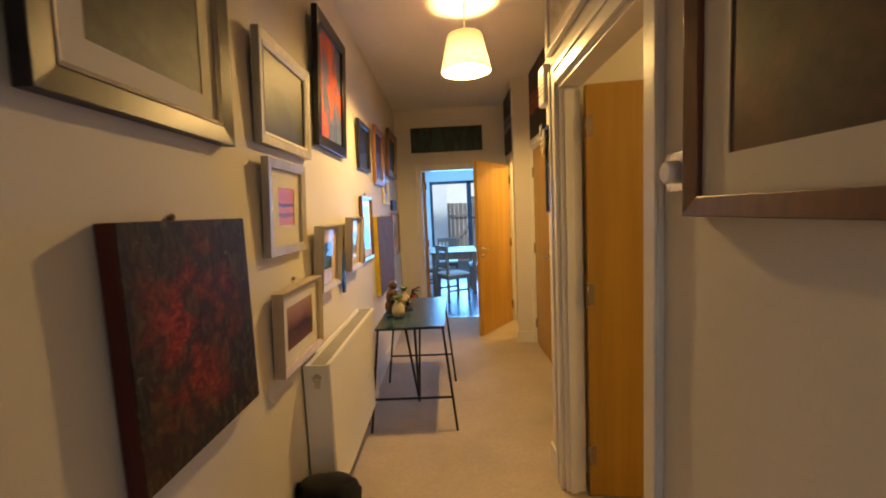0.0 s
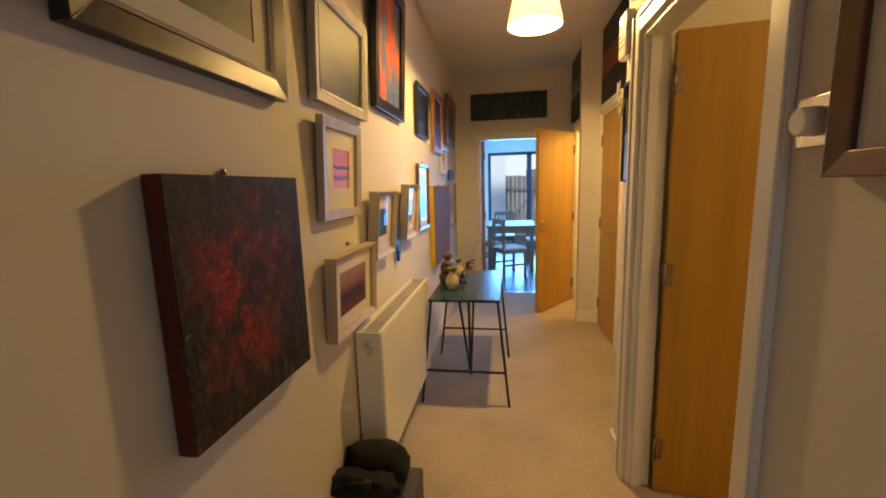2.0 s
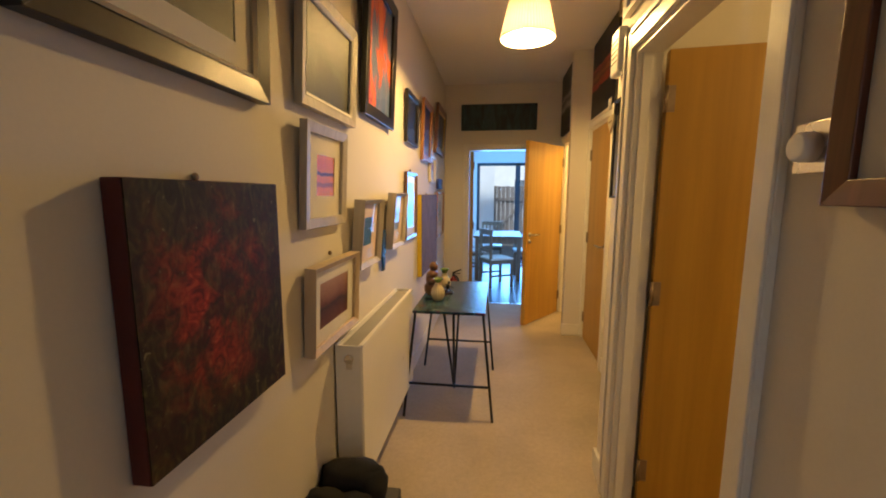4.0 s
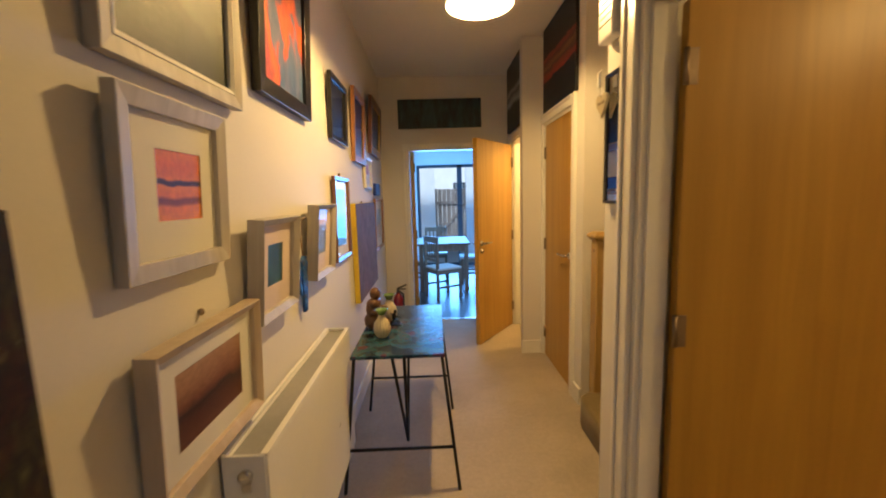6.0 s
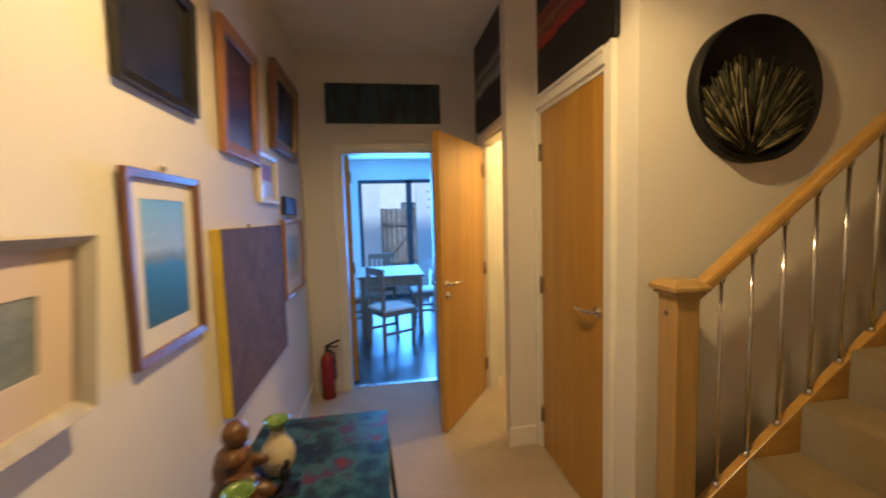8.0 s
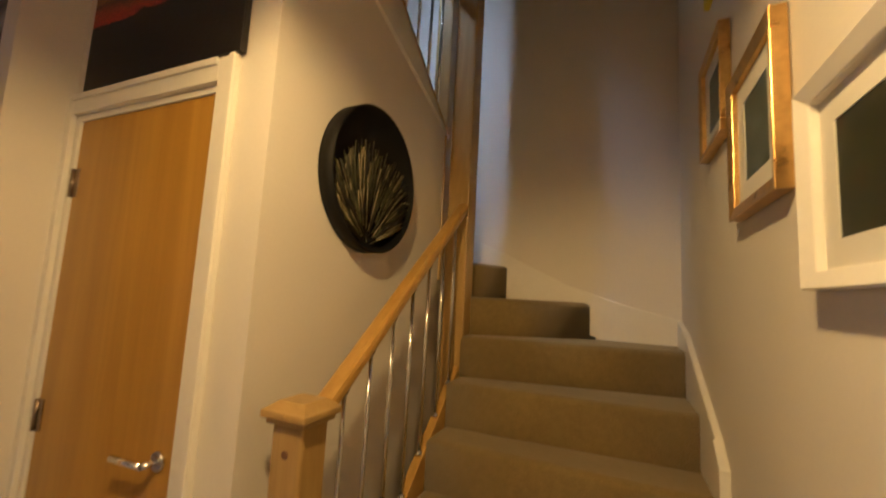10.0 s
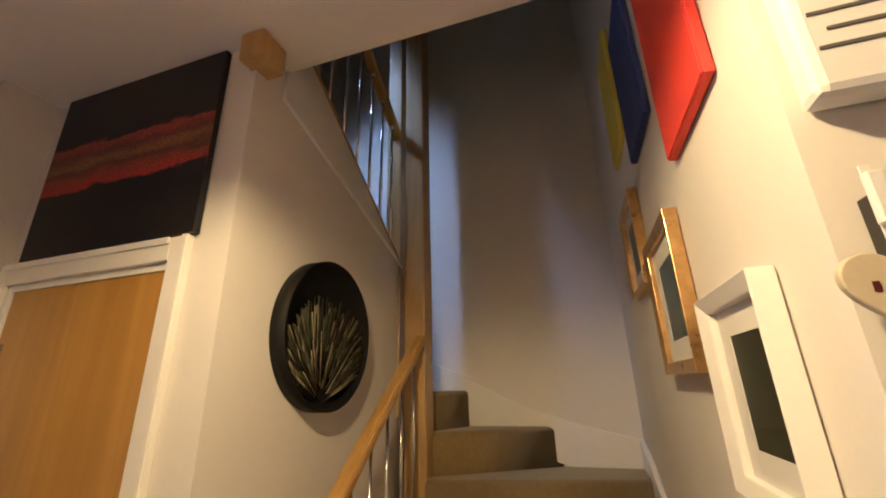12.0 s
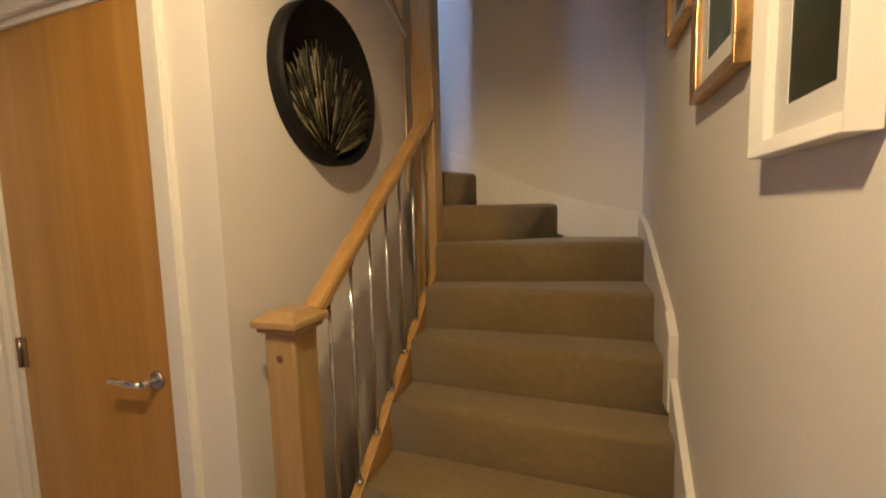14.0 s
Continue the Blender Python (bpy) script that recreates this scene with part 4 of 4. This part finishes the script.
# Flat strip without slots; the shadow between slats is put into its grey.
part("grille", boxes([(-0.028, 0.060, RY0 + 0.006, RY1 - 0.006, 0.791, 0.797)]), GRILLE, rad, "flat grille strip with slot shade in its grey")
cl = part("vent_plug", lathe([(0.019, 0), (0.019, 0.008), (0.012, 0.010)], 20), STEEL, rad, "round metal plug")
cl.matrix_basis = pose(0.02, RY0 - 0.004, 0.755, 90)
part("tag", boxes([(0.007, 0.033, RY0 - 0.008, RY0 - 0.004, 0.71, 0.755)], 0.003), STEEL, rad)
part("bracket", boxes([(-0.05, -0.035, RY0 + 0.15, RY0 + 0.19, 0.2, 0.7)]), RADWHITE, rad)
part("bracket", boxes([(-0.05, -0.035, RY1 - 0.19, RY1 - 0.15, 0.2, 0.7)]), RADWHITE, rad)
part("pipe", rods([((0, RY0 + 0.03, 0.0), (0, RY0 + 0.03, 0.22))], 0.009, 10), CHROME, rad)
part("pipe", rods([((0, RY1 - 0.03, 0.0), (0, RY1 - 0.03, 0.22))], 0.009, 10), CHROME, rad)

TABLETOP = art_noise("painted_teal_top", [(0.36, (0.012, 0.022, 0.055)), (0.46, (0.02, 0.06, 0.10)), (0.53, (0.045, 0.12, 0.16)), (0.60, (0.045, 0.04, 0.12)), (0.67, (0.15, 0.025, 0.04)), (0.78, (0.09, 0.13, 0.18))], 11, 0.2, rough=0.22, bump=0.1)
tab = thing("console_table", "narrow painted teal table on black iron legs", "table", pose(-0.335, 3.32, 0))
part("tabletop", boxes([(-0.23, 0.23, -0.455, 0.455, 0.682, 0.70)], 0.004), TABLETOP, tab, "teal and red marbled top")
for sx in (-1, 1):
    for sy in (-1, 1):
        part("leg", rods([((sx * 0.215, sy * 0.43, 0.684), (sx * 0.285, sy * 0.48 if sy < 0 else 0.29 + 0.018 * (sx < 0), 0.0))], 0.0085, 10), BLACKMETAL, tab)
part("stretcher", rods([((-0.262, -0.47, 0.225), (0.262, -0.47, 0.225))], 0.008, 10), BLACKMETAL, tab)
part("stretcher", rods([((-0.262, 0.33, 0.225), (0.262, 0.33, 0.225))], 0.008, 10), BLACKMETAL, tab)
part("centre_leg", rods([((-0.03, -0.43, 0.684), (0.0, -0.05, 0.0)), ((0.03, -0.43, 0.684), (0.0, -0.05, 0.0)), ((0.0, 0.42, 0.684), (0.0, -0.05, 0.0))], 0.0085, 10), BLACKMETAL, tab)


def vase(x, y, h, r, label):
    e = thing("vase", label, "vase", pose(x, y, 0.70), "ribbed vases")
    part("body", lathe([(r * 0.5, 0), (r * 0.66, 0.004), (r * 0.95, h * 0.20), (r, h * 0.34), (r * 0.88, h * 0.52), (r * 0.55, h * 0.66), (r * 0.42, h * 0.74), (r * 0.42, h * 0.82)], 64, 16, 0.045), CERAMIC, e)
    part("neck", lathe([(r * 0.42, h * 0.82), (r * 0.5, h * 0.90), (r * 0.80, h), (r * 0.70, h * 0.995), (r * 0.42, h * 0.9), (r * 0.36, h * 0.84)], 32), GREENGLAZE, e, "green glazed rim")


vase(-0.440, 3.14, 0.155, 0.046, "ribbed cream vase with a green rim")
vase(-0.432, 3.44, 0.165, 0.046, "ribbed cream vase with a green lip")
fig = blob([(0, 0, 0.05, 0.058, 0.055, 0.055), (0.0, 0.0, 0.115, 0.046, 0.050, 0.07), (0.008, 0.0, 0.155, 0.036, 0.058, 0.03), (0.012, 0.0, 0.208, 0.032, 0.034, 0.036), (0.035, 0.045, 0.11, 0.045, 0.016, 0.018), (0.035, -0.045, 0.11, 0.045, 0.016, 0.018),
            (0.035, 0.032, 0.03, 0.06, 0.026, 0.028), (0.035, -0.034, 0.028, 0.06, 0.026, 0.026)], 0.10)
single("carved_figure", fig, CARVED, "carved brown wooden seated figure on the table", "statue", pose(-0.505, 3.29, 0.70))
wire = thing("wire_ornament", "small dark wire ornament on the table", "ornament", pose(-0.375, 3.35, 0.70))
part("base", boxes([(-0.05, 0.02, -0.03, 0.03, 0, 0.006)], 0.002), BLACKMETAL, wire)
part("rider", blob([(-0.02, 0, 0.05, 0.014, 0.012, 0.022), (-0.012, 0, 0.08, 0.009, 0.009, 0.011)], 0.1), BLACKMETAL, wire)
part("wire", rods([((-0.04, -0.02, 0.005), (-0.02, 0, 0.04)), ((0.01, 0.02, 0.005), (-0.02, 0, 0.04)), ((-0.02, 0, 0.055), (0.025, -0.01, 0.045)), ((-0.02, 0, 0.055), (-0.045, 0.02, 0.065))], 0.0035, 8), BLACKMETAL, wire)

# hanging fused-glass fish by the sea studies
fish = thing("hanging_glass_fish", "blue glass drop hung on twine from a hook", "ornament", on_wall((LX + 0.012, 2.66, 0.99), (0, 1, 0)))
part("drop", prism([(-0.012, 0.0), (0.022, 0.0), (0.062, 0.20), (0.052, 0.232), (0.034, 0.222), (0.018, 0.238), (-0.008, 0.215), (-0.018, 0.12)], 0.0, 0.014, 0.003), BLUEGLASS, fish, "dark blue glass drop")
part("side_drop", prism([(-0.050, 0.10), (-0.034, 0.075), (-0.020, 0.10), (-0.024, 0.215), (-0.036, 0.235), (-0.048, 0.20)], 0.002, 0.012, 0.003), BLUEGLASS, fish)
part("twine", rods([((0.02, 0.225, 0.008), (-0.02, 0.385, 0.012)), ((-0.036, 0.225, 0.008), (-0.024, 0.385, 0.012))], 0.003, 6), TWINE, fish)
part("hook", rods([((-0.022, 0.388, -0.01), (-0.022, 0.388, 0.028)), ((-0.022, 0.388, 0.028), (0.02, 0.395, 0.03))], 0.004, 8), BRASSY, fish, "small metal hook")
for yy, zz, nm in ((1.255, 1.462, ""), (1.955, 1.195, ""), (3.49, 1.605, ""), (4.2, 1.43, "")):
    single("picture_hook", blob([(0, 0, 0, 0.007, 0.008, 0.009)]), BRASSY, "small picture hook above a frame", "hook", pose(LX + 0.006, yy, zz), "picture hooks")

# bag and box at the radiator's end
bag = thing("black_bag", "slumped black bag on a low grey box", "bag", pose(-0.60, 1.77, 0.24))
part("body", blob([(0.015, 0.05, 0.105, 0.125, 0.075, 0.062), (0.10, 0.04, 0.075, 0.055, 0.075, 0.07), (-0.02, 0.06, 0.06, 0.12, 0.09, 0.06)], 0.22), BLACKCLOTH, bag)
part("front_roll", blob([(-0.045, -0.065, 0.062, 0.105, 0.062, 0.058), (0.06, -0.05, 0.055, 0.08, 0.065, 0.05)], 0.25), BLACKCLOTH, bag)
part("strap", rods([((-0.10, -0.10, 0.07), (-0.04, -0.14, 0.12)), ((-0.04, -0.14, 0.12), (0.05, -0.11, 0.11)), ((0.05, -0.11, 0.11), (0.10, -0.05, 0.07))], 0.010, 8), BLACKCLOTH, bag)
part("buckle", boxes([(0.02, 0.05, -0.125, -0.105, 0.10, 0.125)], 0.003), DARKPLASTIC, bag)
single("storage_box", boxes([(-0.13, 0.15, -0.14, 0.13, 0, 0.24)], 0.006), GREYCARD, "dark grey cardboard box on the carpet", "box", pose(-0.565, 1.78, 0))

# fire extinguisher by the kitchen doorway
fx = thing("fire_extinguisher", "small red fire extinguisher standing by the doorway", "fire extinguisher", pose(-0.575, 5.51, 0))
part("cylinder", lathe([(0.04, 0), (0.055, 0.008), (0.056, 0.30), (0.048, 0.34), (0.024, 0.37), (0.02, 0.385)], 32), REDPAINT, fx, "red enamelled cylinder")
part("valve", boxes([(-0.016, 0.016, -0.016, 0.016, 0.385, 0.42)], 0.004), DARKPLASTIC, fx)
part("handle", boxes([(-0.012, 0.09, -0.012, 0.012, 0.42, 0.43)], 0.003), BLACKMETAL, fx)
part("lever", rods([((-0.01, 0, 0.43), (0.10, 0, 0.475))], 0.009, 8), BLACKMETAL, fx)
part("hose", rods([((0.016, 0, 0.40), (0.06, 0, 0.36)), ((0.06, 0, 0.36), (0.062, 0, 0.15))], 0.009, 8), DARKPLASTIC, fx)

# near right wall: dimmer, mirror, chime box, heart
dim = thing("dimmer_switch", "steel dimmer switch with a white knob", "switch", rightw(RX, 1.185, 1.275, 1.465))
part("plate", boxes([(-0.044, 0.044, 0, 0.088, 0, 0.008)], 0.002), STEEL, dim)
kb = part("knob", lathe([(0.026, 0.008), (0.025, 0.032), (0.021, 0.036)], 28), WHITEPLASTIC, dim, "round white knob")
kb.matrix_basis = pose(0, 0.044, 0)
mir = thing("wall_mirror", "narrow mirror in a thin black frame", "mirror", rightw(RX, 2.312, 2.436, 1.413))
part("frame", ring4(0.124, 0.435, 0.010, 0.0, 0.018, 0.004), BLACKFRAME, mir)
part("mirror_glass", boxes([(-0.052, 0.052, 0.010, 0.425, 0.002, 0.010)]), MIRROR, mir)
ch = thing("door_chime", "white plastic box with slots drawn as dark strips, high on the wall", "chime", rightw(RX, 2.342, 2.452, 1.95))
part("case", boxes([(-0.058, 0.058, 0, 0.19, 0, 0.04)], 0.010), WHITEPLASTIC, ch)
# No recesses are cut: dark strips on the case paint the slots' shade.
for k in range(5):
    part("slot_shade", boxes([(-0.045 + 0.012 * (k % 2), 0.045, 0.05 + k * 0.022, 0.054 + k * 0.022, 0.039, 0.0415)]), GREYCARD, ch)


def heart(s, n=40):
    pts = []
    for k in range(n):
        a = math.tau * k / n
        pts.append((s * 16 * math.sin(a) ** 3 / 17, s * (13 * math.cos(a) - 5 * math.cos(2 * a) - 2 * math.cos(3 * a) - math.cos(4 * a)) / 17))
    return pts[::-1]


ht = thing("hanging_heart", "cream wooden heart hung with a peg and ribbon", "ornament", rightw(RX - 0.020, 2.43, 2.45, 1.757))
part("heart", prism(heart(0.048), 0.0, 0.010, 0.002), CERAMIC, ht, "speckled cream heart")
part("ribbon", boxes([(-0.004, 0.004, 0.03, 0.115, 0.010, 0.012)]), MOUNT, ht)
part("peg", boxes([(-0.007, 0.007, 0.055, 0.105, 0.012, 0.022)], 0.002), WHITEPLASTIC, ht)
for dx in (-0.022, -0.008, 0.008, 0.022):
    part("letter_bar", boxes([(dx - 0.0025, dx + 0.0025, -0.002, 0.007, 0.010, 0.0108)]), REDEDGE, ht)

# picture on the upstairs landing, seen between the spindles
picture("dark blue picture on the landing wall", on_wall((1.25, 4.535, 3.30), (1, 0, 0)), 0.5, 0.7, BLACKFRAME, 0.03, 0.03, BLUECANVAS, glass=False, group="pictures upstairs")

# Unseen window, added to give the near-end fill lamp an opening.
fd = thing("window_front", "assumed glazed light at the hall's near end, out of view", "window", pose(0, -1.05, 1.2), kind="structure")
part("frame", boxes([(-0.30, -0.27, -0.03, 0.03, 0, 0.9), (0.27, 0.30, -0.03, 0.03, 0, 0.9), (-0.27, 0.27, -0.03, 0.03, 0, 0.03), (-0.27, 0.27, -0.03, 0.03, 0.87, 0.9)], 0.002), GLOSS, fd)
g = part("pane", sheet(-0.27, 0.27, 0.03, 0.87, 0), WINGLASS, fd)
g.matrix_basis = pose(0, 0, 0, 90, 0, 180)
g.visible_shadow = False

# ---- kitchen ----
KL, KR, KY0, KY1, KH = -0.68, 2.9, END + 0.12, 9.40, 2.45
kf = struct("floor_kitchen", boxes([(KL - 0.1, KR, KY0 - 0.05, KY1 + 0.1, -0.12, -0.012)]), DARKFLOOR, "dark wooden floorboards in the kitchen", "floor")
struct("ceiling_kitchen", boxes([(KL - 0.1, KR, KY0, KY1 + 0.2, KH, KH + 0.1)]), CEIL, "white kitchen ceiling", "ceiling")
struct("wall_kitchen_left", boxes([(KL - 0.12, KL, KY0, KY1 + 0.12, 0, KH)]), WALL, "white kitchen wall", "wall")
struct("wall_kitchen_right", boxes([(KR, KR + 0.12, KY0, KY1 + 0.12, 0, KH)]), WALL, "white kitchen wall", "wall")
struct("wall_kitchen_back", boxes([(KL, -0.47, KY1, KY1 + 0.12, 0, KH), (-0.47, 1.6, KY1, KY1 + 0.12, 2.11, KH), (1.6, KR, KY1, KY1 + 0.12, 0, KH)]), WALL, "white wall round the garden doors", "wall")
struct("wall_kitchen_front", boxes([(FX + 0.1, KR, KY0 - 0.01, KY0 + 0.1, 0, KH)]), WALL, "white kitchen wall beside the doorway", "wall")
gd = thing("window_garden", "dark aluminium glazed garden doors", "window", pose(0.55, KY1 + 0.05, 0), kind="structure")
for x0, x1 in ((-1.02, -0.96), (-0.19, -0.09), (0.99, 1.05)):
    part("stile", boxes([(x0, x1, -0.03, 0.03, 0.0, 2.11)], 0.003), ALUDARK, gd)
part("rail", boxes([(-0.96, 0.99, -0.03, 0.03, 2.05, 2.11)], 0.003), ALUDARK, gd)
part("rail", boxes([(-0.96, 0.99, -0.03, 0.03, 0.0, 0.07)], 0.003), ALUDARK, gd)
for x0, x1 in ((-0.96, -0.19), (-0.09, 0.99)):
    g = part("pane", sheet(x0, x1, 0.07, 2.05, 0), WINGLASS, gd)
    g.matrix_basis = pose(0, 0, 0, 90)
    g.visible_shadow = False
for k in range(3):
    single("window_sticker", prism([(0.0, 0.0), (0.03, 0.012), (0.06, 0.0), (0.035, 0.03), (0.02, 0.03)], 0, 0.001), DARKPLASTIC, "small dark bird sticker on the glass", "sticker", on_wall((0.72 + 0.02 * (k % 2), KY1 + 0.045, 1.60 + 0.14 * k), (1, 0, 0)), "window stickers")


def kitchen_table():
    e = thing("dining_table", "pale painted wooden dining table", "table", pose(0.0, 7.58, 0))
    part("tabletop", boxes([(-0.41, 0.40, -0.50, 0.52, 0.722, 0.75)], 0.005), PALETIMBER, e)
    part("apron", boxes([(-0.35, 0.34, -0.45, -0.43, 0.62, 0.722), (-0.35, 0.34, 0.45, 0.47, 0.62, 0.722), (-0.36, -0.34, -0.45, 0.47, 0.62, 0.722), (0.33, 0.35, -0.45, 0.47, 0.62, 0.722)], 0.002), PALETIMBER, e)
    for x in (-0.35, 0.34):
        for y in (-0.44, 0.46):
            part("leg", boxes([(x - 0.032, x + 0.032, y - 0.032, y + 0.032, 0, 0.722)], 0.005), PALETIMBER, e)


kitchen_table()
chair = thing("dining_chair", "pale wooden chair with a slatted back at the table", "chair", pose(-0.03, 6.78, 0, 0, 0, -62), "chairs round the table")
part("seat", boxes([(-0.20, 0.20, -0.20, 0.20, 0.43, 0.46)], 0.008), MOUNT, chair, "pale seat pad")
part("seat_rail", boxes([(-0.19, 0.19, -0.19, -0.17, 0.37, 0.43), (-0.19, 0.19, 0.17, 0.19, 0.37, 0.43), (-0.19, -0.17, -0.17, 0.17, 0.37, 0.43), (0.17, 0.19, -0.17, 0.17, 0.37, 0.43)], 0.002), PALETIMBER, chair)
for x in (-0.18, 0.18):
    part("leg", boxes([(x - 0.018, x + 0.018, 0.16, 0.196, 0, 0.43)], 0.003), PALETIMBER, chair)
    part("back_post", boxes([(x - 0.018, x + 0.018, -0.205, -0.17, 0, 0.90)], 0.003), PALETIMBER, chair)
    part("stretcher", boxes([(x - 0.01, x + 0.01, -0.17, 0.16, 0.17, 0.20)], 0.002), PALETIMBER, chair)
part("top_rail", boxes([(-0.162, 0.162, -0.20, -0.178, 0.82, 0.90)], 0.004), PALETIMBER, chair)
part("lower_rail", boxes([(-0.162, 0.162, -0.20, -0.178, 0.55, 0.59)], 0.003), PALETIMBER, chair)
for k in range(4):
    part("slat", boxes([(-0.115 + k * 0.07, -0.093 + k * 0.07, -0.195, -0.183, 0.59, 0.82)], 0.002), PALETIMBER, chair)
copy_thing(chair, pose(-0.12, 8.35, 0, 0, 0, 180))
copy_thing(chair, pose(-0.46, 7.55, 0, 0, 0, -90))
copy_thing(chair, pose(0.48, 7.75, 0, 0, 0, 90))
pp = thing("pot_plant", "small dark leafy plant in a white pot", "plant", pose(0.80, 8.75, 0))
part("stand", boxes([(-0.14, 0.14, -0.14, 0.14, 0, 0.55)], 0.01), RENDERWHITE, pp)
lf = bmesh.new()
rnd = random.Random(7)
for k in range(60):
    a, r, z = rnd.random() * math.tau, 0.03 + rnd.random() * 0.14, 0.56 + rnd.random() * 0.22
    d = Vector((math.cos(a), math.sin(a), rnd.random() - 0.3)).normalized()
    s = d.cross(Vector((0, 0, 1))).normalized() * 0.022
    c = Vector((r * math.cos(a), r * math.sin(a), z))
    v = [lf.verts.new(p) for p in (c - d * 0.05, c + s, c + d * 0.06, c - s)]
    lf.faces.new(v)
part("leaves", lf, surface("dark_leaf", (0.03, 0.06, 0.025), 0.5, 9, 0.3), pp)

# garden beyond the glass
struct("ground", boxes([(-60, 60, KY1 + 0.13, 120, -0.2, -0.06)]), PAVING, "grey patio paving outside", "ground")
fen = thing("garden_fence", "weathered wooden fence with a braced gate", "fence", pose(0.6, 12.6, -0.06))
rnd = random.Random(11)
for k in range(26):
    x = -1.0 + k * 0.128
    h = 1.72 + 0.03 * rnd.random()
    part("board", boxes([(x, x + 0.118, -0.01 - 0.012 * (k % 2), 0.01 - 0.012 * (k % 2), 0, h)], 0.003), FENCEWOOD, fen)
for z in (0.35, 1.30):
    part("rail", boxes([(-1.0, 2.3, -0.075, -0.025, z, z + 0.09)], 0.004), FENCEWOOD, fen)
part("brace", prism([(-0.72, 0.44), (-0.60, 0.44), (0.28, 1.30), (0.16, 1.30)], -0.07, -0.03, 0.003, "y"), FENCEWOOD, fen)
part("post", boxes([(0.28, 0.40, -0.14, -0.02, 0, 1.85)], 0.006), FENCEWOOD, fen)
struct("wall_garden", boxes([(-2.2, -0.10, 10.9, 11.05, -0.06, 3.2), (0.66, 4.0, 10.9, 11.05, -0.06, 3.0)]), RENDERWHITE, "white rendered garden wall", "wall")
hs = thing("neighbouring_house", "pale rendered house beyond the fence", "house", pose(3, 24, -0.06))
part("wall", boxes([(-8, 9, 0, 6, 0, 5.4)], 0.02), RENDERWHITE, hs)
part("roof", prism([(-8.4, 5.4), (9.4, 5.4), (9.4, 5.6), (0.5, 8.2), (-8.4, 5.6)], -0.4, 6.4, axis="y"), surface("slate", (0.10, 0.10, 0.11), 0.7, 3, 0.2), hs)
for x in (-5, -2, 1, 4):
    for z in (1.0, 3.4):
        wn_ = part("window", boxes([(x, x + 1.2, -0.03, 0.02, z, z + 1.3)], 0.01), ALUDARK, hs)
        part("pane", boxes([(x + 0.08, x + 0.56, -0.04, -0.031, z + 0.08, z + 1.22), (x + 0.64, x + 1.12, -0.04, -0.031, z + 0.08, z + 1.22)]), MIRROR, wn_)

# kitchen floorboards
rnd = random.Random(3)
plank_mesh = {}
for i in range(9):
    x = KL + i * 0.19
    y = KY0 - 0.05 - rnd.random() * 0.6
    while y < KY1:
        ln = rnd.choice((0.9, 1.2, 1.5))
        a, b = max(y, KY0 - 0.045), min(y + ln, KY1)
        if b - a > 0.05:
            ob = link("plank", boxes([(x + 0.0015, x + 0.1885, a + 0.0015, b - 0.0015, -0.012, 0.0)]), DARKFLOOR)
            ob.parent = kf
        y += ln
